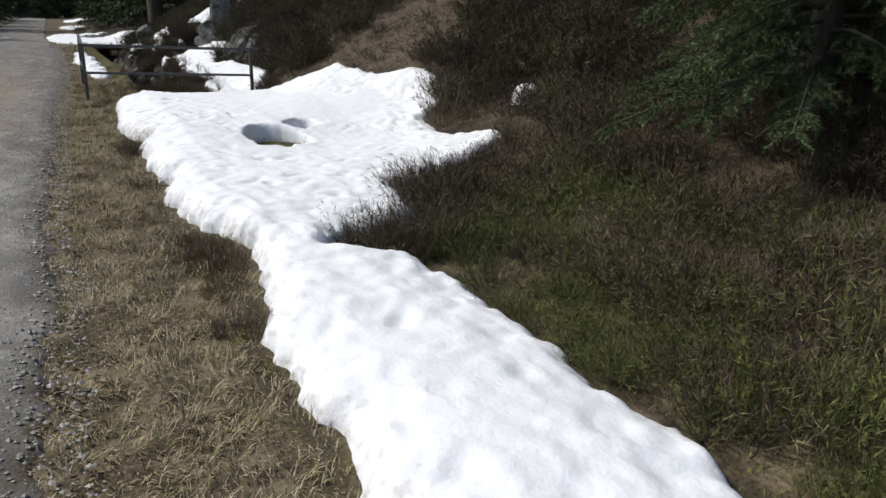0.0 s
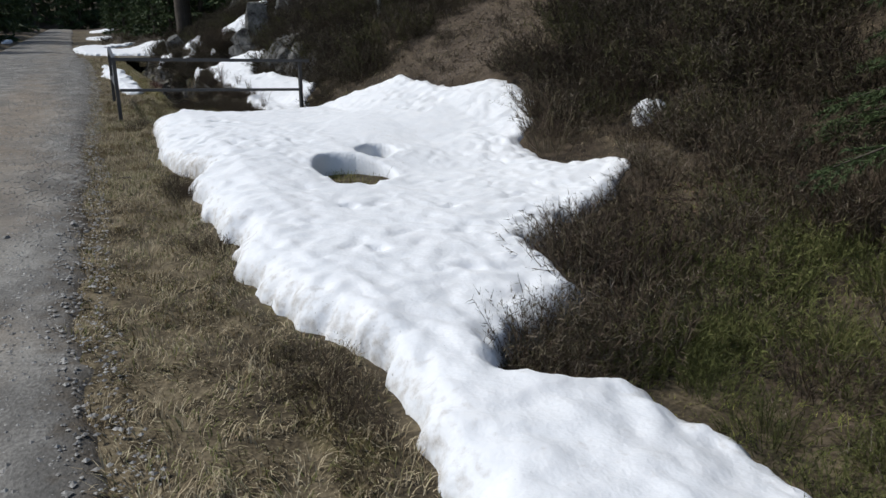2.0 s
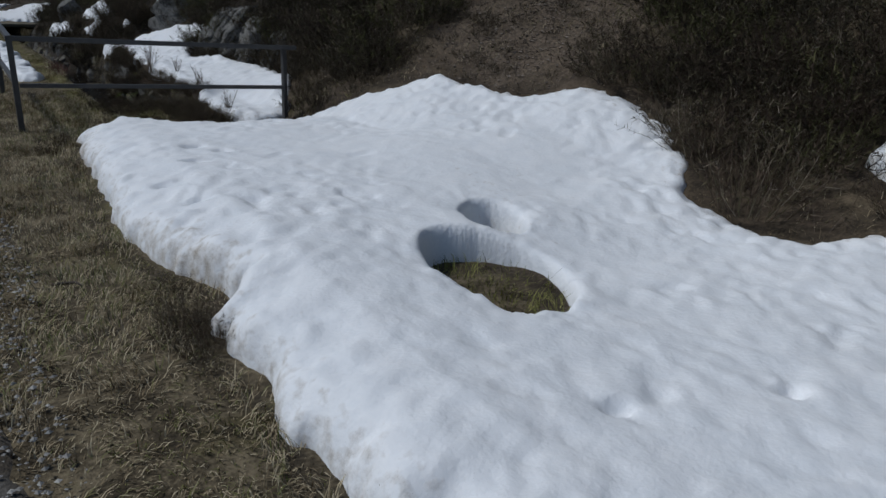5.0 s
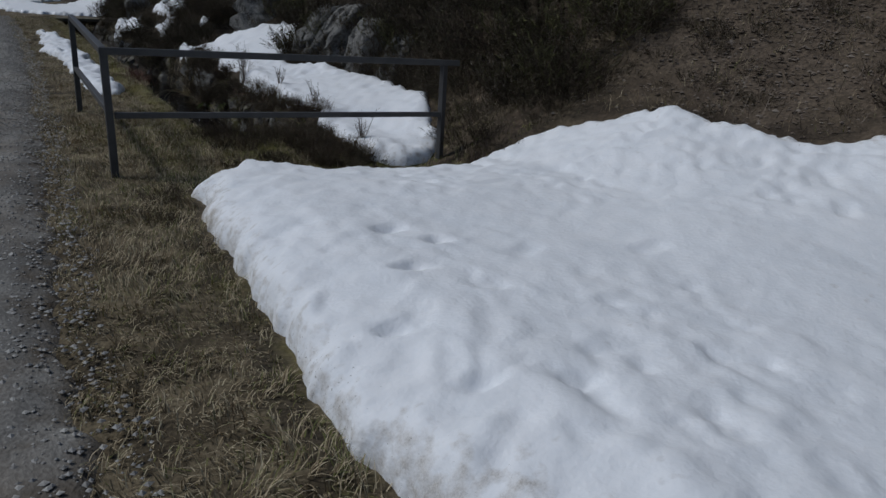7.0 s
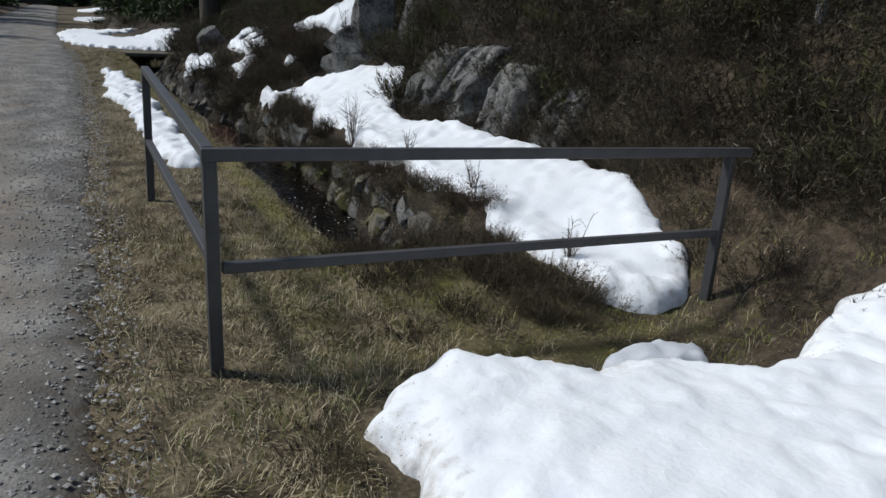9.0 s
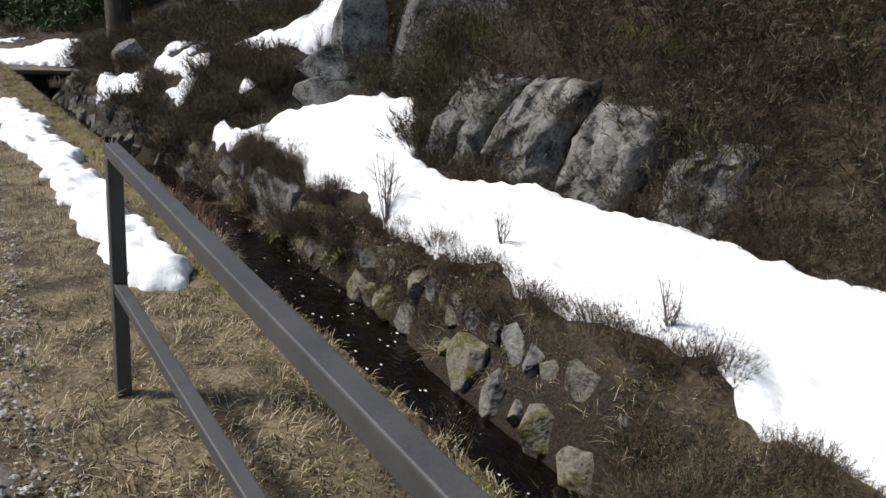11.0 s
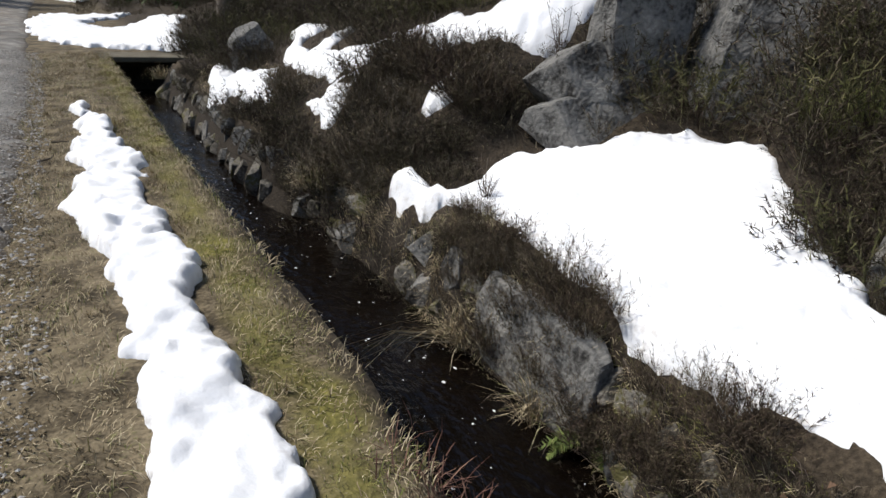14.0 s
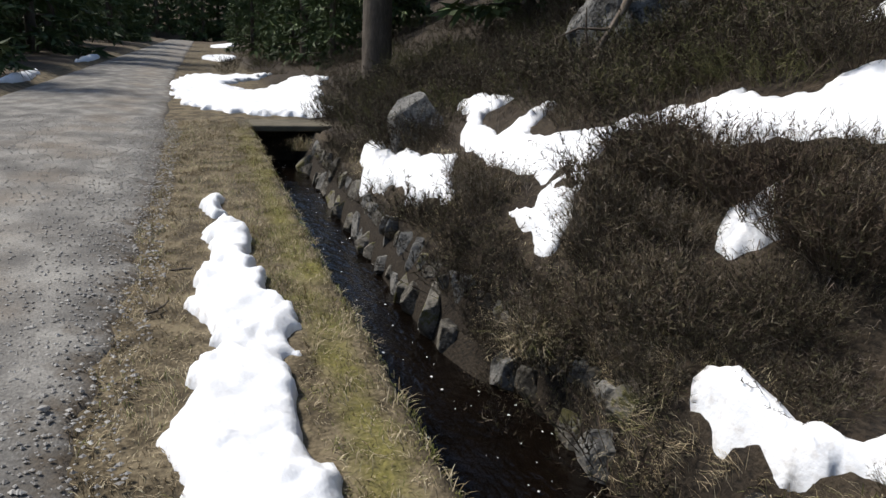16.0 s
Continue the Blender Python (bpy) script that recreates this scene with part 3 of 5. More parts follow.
ys = axis((-25, -2, 0.5), (-2, 32, 0.08), (32, 60, 0.3), (60, 300, 4))
us = np.concatenate([np.linspace(0, 0.85, 22), np.linspace(0.86, 1, 12)])
ru, ry = np.meshgrid(us, ys)
rx = -3.45 + ru * (road_edge(ry) + 3.53)
rz = grade(ry) + 0.012 + 0.05 * np.sin(np.pi * ru) - 0.02 * (np.exp(-((rx + 0.75) / 0.25) ** 2) + np.exp(-((rx + 2.4) / 0.25) ** 2)) + 0.006 * fbm(rx, ry, 1.4, 8)
rz -= 0.006 + 0.03 * np.clip((ru - 0.92) / 0.06, 0, 1) + 0.08 * np.clip((ru - 0.975) / 0.025, 0, 1) + 0.07 * np.clip((0.015 - ru) / 0.015, 0, 1)
dust = 0.62 * np.exp(-((rx + 1.0) / 0.7) ** 2) * (0.35 + 0.65 * np.exp(-((ry - 15.0) / 7.0) ** 2)) + 0.08 * (ry > 30)
tagged(new("road", sheet("road", np.stack([rx, ry, rz], -1).reshape(-1, 3), grid_faces(*rx.shape), GRAVEL, True, {"dust": dust, "soil": np.clip((ru - 0.86) / 0.12, 0, 1) * 0.55})), "grey gravel forest track with dusty wheel marks", "road", kind="structure")

ys, xs = axis((14.5, 34.4, 0.06)), axis((1.2, 3.0, 0.06))
wx, wy = np.meshgrid(xs, ys)
wz = grade(wy) - 0.70 + 0.012 * fbm(wx, wy, 0.3, 41)
tagged(new("water", sheet("water", np.stack([wx, wy, wz], -1).reshape(-1, 3), grid_faces(*wx.shape), WATER)), "dark peaty water running in a narrow ditch", "water", kind="structure")


# ---- snow ----
BANK_TOP = [
    (3.5, (0.7, 1.1, 1.5, 2.1), (0.07, 0.12, 0.085, -0.03)),
    (6.0, (0.7, 1.0, 2.0, 3.5, 4.7), (0.10, 0.15, 0.1, 0.05, 0.2)),
    (8.0, (0.7, 1.2, 2.6, 3.5, 4.4, 5.0), (0.12, 0.2, 0.03, 0.03, 0.1, 0.28)),
    (9.0, (0.7, 1.2, 2.5, 3.5, 4.4, 5.2), (0.12, 0.22, 0.17, 0.13, 0.22, 0.5)),
    (10.5, (0.7, 1.2, 2.5, 3.5, 4.4, 5.2), (0.12, 0.22, 0.22, 0.3, 0.42, 0.68)),
    (12.0, (0.7, 1.2, 2.5, 3.3, 4.0, 4.5, 5.0), (0.12, 0.22, 0.22, 0.23, 0.49, 0.66, 0.7)),
    (13.3, (0.9, 1.3, 2.5, 3.3, 4.0), (0.09, 0.14, 0.09, 0.09, 0.32)),
]


def bank_top(x, y):
    heights = np.array([np.interp(x, s[1], s[2]) for s in BANK_TOP])
    at = np.interp(y, [s[0] for s in BANK_TOP], range(len(BANK_TOP)))
    k = np.clip(np.floor(at).astype(int), 0, len(BANK_TOP) - 2)
    f = at - k
    f = f * f * (3 - 2 * f)
    pick = lambda i: np.take_along_axis(heights, i[None], 0)[0]
    return grade(y) + pick(k) * (1 - f) + pick(k + 1) * f


def resting(depth):
    return lambda x, y: land(x, y, False) + depth


def snow_cover(ring, top, step, edge=0.2, holes=(), rough=1.0, prints=0, seed=0, ragged=1.0, dirt=0.0, marks=(), grow=0.0):
    """A sheet of old snow: rounded ragged rim, thawed cups and a few old footprints."""
    ring = np.asarray(ring)
    lo, hi = ring.min(0) - 0.25, ring.max(0) + 0.25
    x, y = np.meshgrid(np.arange(lo[0], hi[0], step), np.arange(lo[1], hi[1], step))
    wx, wy = 0.16 * fbm(x, y, 0.6, seed + 31), 0.16 * fbm(x, y, 0.6, seed + 32)
    d = outline_distance(x, y, ring) + ragged * (grow + 0.08 * fbm(x + wx, y + wy, 0.42, seed + 2) + 0.055 * fbm(x + wy, y - wx, 0.15, seed + 9, 2) + 0.016 * fbm(x - wx, y + wy, 0.06, seed + 11, 1))
    rim = d
    for hole in holes:
        d = np.minimum(d, 3.6 * (0.015 * fbm(x, y, 0.2, 5) - outline_distance(x, y, hole)))
    ddy, ddx = np.gradient(d, step)
    size = np.maximum(np.hypot(ddx, ddy), 0.4)
    over = np.where(d < 0, -d, 0)
    px, py = x + ddx / size ** 2 * over, y + ddy / size ** 2 * over
    base = land(px, py, False) - 0.03
    rise = np.sqrt(np.clip(1 - (1 - np.clip(d / edge, 0, 1)) ** 2, 0, 1))
    crown = top(px, py)
    near = np.exp(-np.clip(d, 0, 9) / 0.4)
    patchy = np.clip(0.5 + 1.3 * fbm(px, py, 1.3, seed + 41), 0, 1)
    pits = np.clip(fbm(px + wx, py + wy, 0.18, seed + 43) - 0.28, 0, 1)
    cups = fbm(px + wx, py - wy, 0.7, seed + 4) * 0.018 + fbm(px - wy, py + wx, 0.26, seed + 6, 2) * (0.006 * patchy + 0.042 * near) + fbm(px + wx, py + wx, 0.1, seed + 8, 2) * (0.006 + 0.010 * patchy + 0.026 * near) - 0.065 * pits * patchy
    crown = crown + rough * cups
    for cx, cy in marks:
        wide = 0.045 + 0.035 * abs(math.sin(37 * cx + 11 * cy))
        crown = crown - 0.045 * np.exp(-(((px - cx + 0.4 * (py - cy)) / wide) ** 4 + ((py - cy) / 0.045) ** 4)) * (1 + 0.5 * fbm(px, py, 0.05, 3, 1))
    r = np.random.default_rng(seed + 3)
    for _ in range(prints):
        cx, cy, turn = r.uniform(lo[0], hi[0]), r.uniform(lo[1], hi[1]), r.uniform(0, 3.1)
        u, v = (px - cx) * math.cos(turn) + (py - cy) * math.sin(turn), (py - cy) * math.cos(turn) - (px - cx) * math.sin(turn)
        crown = crown - r.uniform(0.015, 0.035) * np.exp(-((u / 0.11) ** 4 + (v / 0.06) ** 4))
    z = base + np.maximum(crown - base, 0.05) * rise
    z = np.where(d < 0, base, z)
    faces = grid_faces(*x.shape)
    dd = d.ravel()
    faces = faces[(dd[faces] > 0).any(1)]
    used = np.unique(faces)
    index = np.full(dd.shape, -1)
    index[used] = np.arange(len(used))
    verts = np.stack([px, py, z], -1).reshape(-1, 3)[used]
    soil = dirt * np.clip(0.32 - 0.2 * rim.ravel()[used] / edge, 0, 0.32) + dirt * 0.24 * np.clip(fbm(x, y, 0.9, seed + 21).ravel()[used], 0, 1) + 0.08
    grit = dirt * np.clip(0.25 - 0.14 * rim.ravel()[used] / 0.35, 0, 0.25) + 0.11 * dirt * patchy.ravel()[used]
    return sheet("snow", verts, index[faces], SNOW, True, {"dirt": soil, "grit": grit})


def snow(name, label, mesh):
    return tagged(new(name, mesh), label, "snow")


snow("snow_bank", "long bank of melting snow with two thawed holes along the verge", snow_cover(BANK, bank_top, 0.026, 0.17, HOLES, 1.0, 30, 1, 1.0, 1.0, [(1.32, 10.88), (0.98, 10.44), (1.62, 11.15), (1.48, 11.41), (1.37, 9.77), (1.06, 9.93), (0.8, 7.25), (1.92, 5.3), (1.5, 5.8), (2.46, 6.63), (1.7, 6.9)]))
snow("snow_tongue", "smooth tongue of white snow in the gully below rocks", snow_cover(TONGUE, resting(0.12), 0.04, 0.2, (), 1.3, 14, 2, 0.7, 0.7))
snow("snow_strip", "narrow ragged strip of melting snow on the grass verge", snow_cover(STRIP, resting(0.1), 0.024, 0.11, (), 1.2, 10, 3, 1.35, 0.6, (), 0.01))
snow("snow_patch", "thin broken snow patch on the grass beyond the ditch", snow_cover(FAR, resting(0.1), 0.06, 0.18, (), 1.6, 8, 4, 3.4, 0.6, (), 0.02))
snow("snow_patch", "small snow patch at the foot of an upright boulder", snow_cover(BOULDER_SNOW, resting(0.1), 0.03, 0.12, (), 1.2, 0, 5, 1.0, 0.5, (), 0.06))
snow("snow_patch", "branching snow patch lying among heather on the slope", snow_cover(SLOPE_SNOW, resting(0.1), 0.035, 0.14, (), 1.2, 0, 6, 0.9, 0.5, (), 0.025))
snow("snow_patch", "thin low shelf of snow behind the main bank", snow_cover(SHELF, resting(0.07), 0.03, 0.1, (), 0.8, 0, 14, 0.8, 0.5))
snow("snow_lump", "small rounded snow lump caught in the heather", snow_cover(BLOB, resting(0.12), 0.025, 0.12, (), 1.0, 0, 7, 0.6, 0.5))
snow("snow_lump", "small grey snow lump on the dark bank", snow_cover(HILL_BIT, resting(0.16), 0.025, 0.12, (), 1.2, 0, 8, 0.6, 1.2))
for ring, seed in ((LEDGE, 9), (ROADSIDE, 10), (ROADSIDE_FAR, 11), (LEFT_SIDE, 12), (LEFT_SIDE_FAR, 13)):
    snow("snow_patch", "far snow patch on dark grass beside the track", snow_cover(ring, resting(0.14), 0.08, 0.25, (), 1.0, 0, seed, 1.0, 0.5))


# ---- fence ----
def bar(name, a, b, wide, parent):
    """A square steel tube from a to b."""
    a, b = Vector(a), Vector(b)
    bm = box(wide, wide, (b - a).length, 0.005)
    bmesh.ops.transform(bm, matrix=Matrix.Translation((a + b) / 2) @ (b - a).to_track_quat("Z", "Y").to_matrix().to_4x4(), verts=bm.verts)
    mesh = bpy.data.meshes.new(name)
    bm.to_mesh(mesh)
    bm.free()
    mesh.materials.append(STEEL)
    return part(name, mesh, parent)


fence = tagged(new("fence"), "dark grey square-tube steel railing in two joined lengths above the ditch", "railing")
bar("post", (0.41, 13.96, 0.30), (0.435, 13.96, 1.336), 0.055, fence)
bar("post", (0.45, 16.87, 0.42), (0.493, 16.87, 1.50), 0.055, fence)
bar("post", (3.33, 13.86, 0.1), (3.362, 13.868, 1.235), 0.055, fence)
bar("top_rail", (0.405, 13.96, 1.36), (3.53, 13.87, 1.255), 0.052, fence)
bar("top_rail", (0.436, 13.99, 1.362), (0.495, 16.91, 1.524), 0.052, fence)
bar("middle_rail", (0.46, 13.957, 0.885), (3.33, 13.866, 0.775), 0.045, fence)
bar("middle_rail", (0.425, 13.99, 0.925), (0.472, 16.85, 0.985), 0.045, fence)


# ---- rocks ----
def rock_mesh(seed, sx, sy, sz, mat, planes=11, detail=0, flat_side=None, blocky=0.0):
    """A broken stone: a block cut by random flat faces, with worn edges; large ones get fine relief."""
    r = random.Random(seed)
    bm = bmesh.new()
    bmesh.ops.create_cube(bm, size=2)
    cuts = [(Vector((r.gauss(0, 1), r.gauss(0, 1), r.gauss(0, 1))).normalized(), r.uniform(0.62, 0.92) + blocky) for _ in range(planes)]
    cuts += [(Vector((a, b, c)).normalized(), r.uniform(0.95, 1.2) + blocky) for a in (-1, 1) for b in (-1, 1) for c in (-1, 1)]
    if flat_side is not None:
        cuts.append((Vector(flat_side).normalized(), 0.62))
    for normal, away in cuts:
        bmesh.ops.bisect_plane(bm, geom=bm.verts[:] + bm.edges[:] + bm.faces[:], plane_co=normal * away, plane_no=normal, clear_outer=True)
        rim = [e for e in bm.edges if e.is_boundary]
        if rim:
            bmesh.ops.edgeloop_fill(bm, edges=rim)
    bmesh.ops.dissolve_degenerate(bm, dist=0.02, edges=bm.edges[:])
    bmesh.ops.bevel(bm, geom=bm.edges[:], offset=0.055, segments=2, affect="EDGES", profile=0.6)
    bmesh.ops.triangulate(bm, faces=bm.faces[:])
    if detail:
        for _ in range(detail):
            long = [e for e in bm.edges if e.calc_length() > 0.14]
            bmesh.ops.subdivide_edges(bm, edges=long, cuts=1, use_grid_fill=True)
            bmesh.ops.triangulate(bm, faces=bm.faces[:])
    bmesh.ops.scale(bm, vec=(sx, sy, sz), verts=bm.verts)
    shift = Vector((seed * 3.7, seed * 1.3, 0))
    bm.normal_update()
    rough = 0.05 if detail else 0.02
    moves = [(p, p.normal * rough * min(sx, sz, 0.6) * (noise.noise((p.co + shift) * 3.5) + 0.6 * noise.noise((p.co + shift) * 11) + 0.4 * noise.noise((p.co + shift) * 25))) for p in bm.verts]
    for p, move in moves:
        p.co += move
    mesh = bpy.data.meshes.new("rock")
    bm.to_mesh(mesh)
    bm.free()
    mesh.materials.append(mat)
    return mesh


def rock(name, label, x, y, z, sx, sy, sz, seed, mat=ROCK, turn=0, tilt=0, detail=3, group="", flat_side=None, planes=11, blocky=0.0):
    ob = new(name, rock_mesh(seed, sx, sy, sz, mat, planes, detail, flat_side, blocky))
    ob.matrix_world = pose(x, y, z, tilt, 0, turn)
    return tagged(ob, label, "rock", group)


CLIFF = "tall grey cracked rock slab in the bank above the snow"
SLABS = "rock slabs of the bank"
def cliff_mesh(y0, y1, top, foot, head, seed):
    """A leaning bedrock face broken into flat facets, cut off by deep cracks at both ends."""
    q = np.random.default_rng(seed)
    u, v = np.meshgrid(np.linspace(0, 1, 60), np.linspace(0, 1, 76))
    rise = np.clip(v / 0.8, 0, 1)
    h = 0.4 + (top - 0.4) * np.sin(rise * np.pi / 2) ** 0.85 + 0.06 * np.clip((v - 0.8) / 0.2, 0, 1)
    back = foot + (head - foot) * rise ** 1.2 + 0.6 * np.clip((v - 0.8) / 0.2, 0, 1)
    y = y0 + (y1 - y0) * u + 0.22 * (1 - rise) + 0.05 * fbm(v * 1.5, u * 0.2, 0.3, seed)
    cy, ch = q.uniform(y0, y1 + 0.2, 16), q.uniform(0.5, top, 16)
    bent_y, bent_h = y + 0.1 * fbm(y, h, 0.3, seed + 1), h + 0.1 * fbm(y, h, 0.3, seed + 2)
    cell = np.argmin((bent_y[..., None] - cy) ** 2 + 0.45 * (bent_h[..., None] - ch) ** 2, -1)
    d = q.uniform(-0.07, 0.07, 16)[cell] + q.uniform(-0.3, 0.3, 16)[cell] * (y - cy[cell]) + q.uniform(-0.3, 0.3, 16)[cell] * (h - ch[cell])
    d = d + 0.035 * fbm(y, h, 0.3, seed + 3) + 0.02 * fbm(y, h, 0.08, seed + 4)
    e = np.minimum(u, 1 - u) * (y1 - y0)
    d = d + 0.4 * np.exp(-(e / 0.07) ** 1.4)
    return sheet("rock_slab", np.stack([back + d, y, h + 0.4 * d], -1).reshape(-1, 3), grid_faces(*u.shape)[:, ::-1], ROCK)


for y0, y1, top, foot, head, seed in ((18.98, 19.95, 1.74, 4.0, 4.62, 11), (18.12, 18.98, 1.74, 4.02, 4.6, 12), (17.2, 18.12, 1.62, 4.1, 4.62, 13), (16.4, 17.2, 1.42, 4.2, 4.7, 14)):
    tagged(new("rock_slab", cliff_mesh(y0, y1, top, foot, head, seed)), CLIFF, "rock", SLABS)
rock("rock_slab", "large grey lichened rock wedge standing above the snow", 4.72, 22.5, 1.95, 0.34, 0.4, 0.74, 15, turn=10, tilt=6, flat_side=(-0.7, -0.9, 0.2), blocky=0.1)
rock("rock_slab", "rounded grey rock block leaning against a wedge", 4.38, 22.68, 1.72, 0.34, 0.46, 0.3, 26, turn=20, tilt=-8, flat_side=(-0.6, -0.9, 0.25), blocky=0.1)
rock("rock_slab", "pale lichened rock block with dark cracks below a wedge", 4.46, 22.55, 1.28, 0.52, 0.66, 0.32, 16, turn=18, flat_side=(-0.6, -0.9, 0.3), blocky=0.12)
rock("rock_slab", "broad shaded grey rock face behind the snow", 5.62, 21.75, 1.95, 0.75, 0.8, 1.2, 17, turn=5, flat_side=(-0.9, -0.7, 0.15))
rock("rock_slab", "dark grey rock face beside the hillside heather", 5.65, 20.4, 2.3, 0.7, 0.6, 1.0, 18, turn=-12, flat_side=(-0.9, -0.6, 0.2))
rock("boulder", "upright pointed grey boulder on the heather slope", 3.2, 29.0, 1.4, 0.36, 0.4, 0.54, 19, turn=12, tilt=-8, flat_side=(-0.4, -1, 0.4))
rock("boulder", "rounded grey boulder below the hillside trees", 5.9, 28.6, 2.75, 0.6, 0.7, 0.8, 20, turn=30)
rock("boulder", "dark mossy boulder at the foot of a trunk", 5.6, 36.5, 2.0, 0.45, 0.6, 0.4, 21, MOSS_ROCK)
r = np.random.default_rng(77)
BANK_STONE = "weathered grey stone set in the ditch bank"
rock("ditch_stone", "broad pale grey stone leaning over the water", 2.87, 21.05, 0.2, 0.2, 0.6, 0.38, 231, turn=-4, tilt=0, group="stones of the ditch bank", flat_side=(-1, -0.15, 0.35), planes=7, blocky=0.15)
rock("ditch_stone", "long low grey stone at the waterline", 2.92, 23.15, 0.0, 0.22, 0.46, 0.3, 232, MOSS_ROCK, turn=6, group="stones of the ditch bank", flat_side=(-1, -0.2, 0.45), planes=8, blocky=0.1)
rock("ditch_stone", "upright narrow stone wedged in the bank", 2.84, 22.5, 0.1, 0.1, 0.14, 0.26, 233, turn=10, tilt=8, group="stones of the ditch bank", flat_side=(-1, -0.2, 0.2), planes=7)
rock("ditch_stone", "upright narrow stone wedged in the bank", 2.88, 22.08, 0.1, 0.12, 0.17, 0.24, 234, turn=-8, tilt=-10, group="stones of the ditch bank", flat_side=(-1, -0.2, 0.2), planes=7)
rock("ditch_stone", "tan angular stone set low in the bank", 2.86, 18.52, 0.12, 0.2, 0.36, 0.26, 235, MOSS_ROCK, turn=5, tilt=-8, group="stones of the ditch bank", flat_side=(-1, -0.2, 0.4), planes=8, blocky=0.1)
across = np.linspace(2.1, 3.2, 111)
for course, (level, low, high) in enumerate(((-0.6, 0.13, 0.2), (-0.3, 0.09, 0.17))):
    y = 15.9
    while y < 32.5:
        size = r.uniform(low, high) * r.choice([0.8, 1.0, 1.25])
        y += 0.85 * size
        x = float(np.interp(level + float(grade(y)), land(across, np.full(111, y), False), across))
        if r.uniform(0, 1) < 0.88 and not (20.5 < y < 21.6 or 22.85 < y < 23.5):
            rock("ditch_stone", BANK_STONE, x + 0.28 * size, y, level + float(grade(y)) - 0.1 * size, size * 0.75, size * r.uniform(0.8, 1.2), size * r.uniform(0.75, 1.15), 300 + int(100 * course + 6 * y), ROCK if r.uniform(0, 1) < 0.3 else MOSS_ROCK,
                 turn=r.uniform(-60, 60), tilt=r.uniform(-25, 25), detail=1, group="stones of the ditch bank", flat_side=(-1, r.uniform(-0.5, 0.3), 0.4), planes=13)
        y += 0.85 * size

slab = tagged(new("culvert_slab"), "flat weathered stone slab bridging the far end of the ditch", "slab")
bm = box(1.9, 0.95, 0.11, 0.03)
mesh = bpy.data.meshes.new("slab_top")
bm.to_mesh(mesh)
bm.free()
mesh.materials.append(SLAB)
part("slab_top", mesh, slab)
slab.matrix_world = pose(2.15, 33.75, float(grade(33.7)) - 0.05, 2, 0, 3)


# ---- plants ----
def heather_mesh(seed, height, radius, stems, twigs, mat, upright=0.45, fine=(0.0035, 0.0075), sprig=(0.07, 0.2), spread=0.75, stalk=0.0028):
    """A bush of wiry branching stems with short upright sprigs."""
    rng = np.random.default_rng(seed)
    a, q = rng.uniform(0, 2 * np.pi, stems), np.sqrt(rng.uniform(0, 1, stems))
    root = np.stack([np.cos(a) * q * radius * 0.55, np.sin(a) * q * radius * 0.55, np.full(stems, -0.05)], 1)
    lean = upright * (0.25 + 1.3 * q) * rng.uniform(0.5, 1.5, stems)
    b = a + rng.normal(0, 0.5, stems)
    way = np.stack([np.cos(b) * np.sin(lean), np.sin(b) * np.sin(lean), np.cos(lean)], 1)
    long = height * rng.uniform(0.55, 1.15, stems)
    side = np.cross(way, rng.normal(size=(stems, 3)))
    side /= np.linalg.norm(side, axis=1, keepdims=True)
    w = side * stalk
    mid = root + way * (long * 0.5)[:, None]
    bend = way + rng.normal(0, 0.22, (stems, 3)) + (0, 0, 0.12)
    bend /= np.linalg.norm(bend, axis=1, keepdims=True)
    tip = mid + bend * (long * 0.5)[:, None]
    verts = np.stack([root - w, root + w, mid - w * 0.8, mid + w * 0.8, tip], 1).reshape(-1, 3)
    k = np.arange(stems)[:, None] * 5
    wood = (verts, np.concatenate([k + [0, 1, 3], k + [0, 3, 2], k + [2, 3, 4]], 1).reshape(-1, 3))
    n = stems * twigs
    pick = np.repeat(np.arange(stems), twigs)
    f = rng.uniform(0.25, 1.0, n)[:, None]
    start = np.where(f < 0.5, root[pick] + (mid - root)[pick] * f * 2, mid[pick] + (tip - mid)[pick] * (f * 2 - 1))
    out = bend[pick] + rng.normal(0, spread, (n, 3))
    out /= np.linalg.norm(out, axis=1, keepdims=True)
    sprigs = slivers(start, out, height * rng.uniform(*sprig, n), rng.uniform(*fine, n), rng)
    return sheet("woody_base", *wood, mat, False), sheet("foliage", *sprigs, mat, False)


HEATHERS = [heather_mesh(s, h, w, 110, 17, HEATHER) for s, h, w in ((1, 0.42, 0.42), (2, 0.5, 0.45), (3, 0.36, 0.5), (4, 0.46, 0.4), (5, 0.32, 0.45))]
BROOMS = [heather_mesh(s, h, w, 120, 15, BROOM, 0.4) for s, h, w in ((11, 0.36, 0.4), (12, 0.4, 0.45), (13, 0.3, 0.5))]
rng = np.random.default_rng(5)


def scatter(n, x0, x1, y0, y1, clear=0.1):
    """Places in a plot that keep off the snow."""
    p = np.column_stack([rng.uniform(x0, x1, n), rng.uniform(y0, y1, n)])
    return p[snow_reach(p[:, 0], p[:, 1]) < -clear]


def bare_hill(p):
    return ((p[:, 0] - 5.7) / 1.5) ** 2 + ((p[:, 1] - 12.0) / 1.35) ** 2 < 1


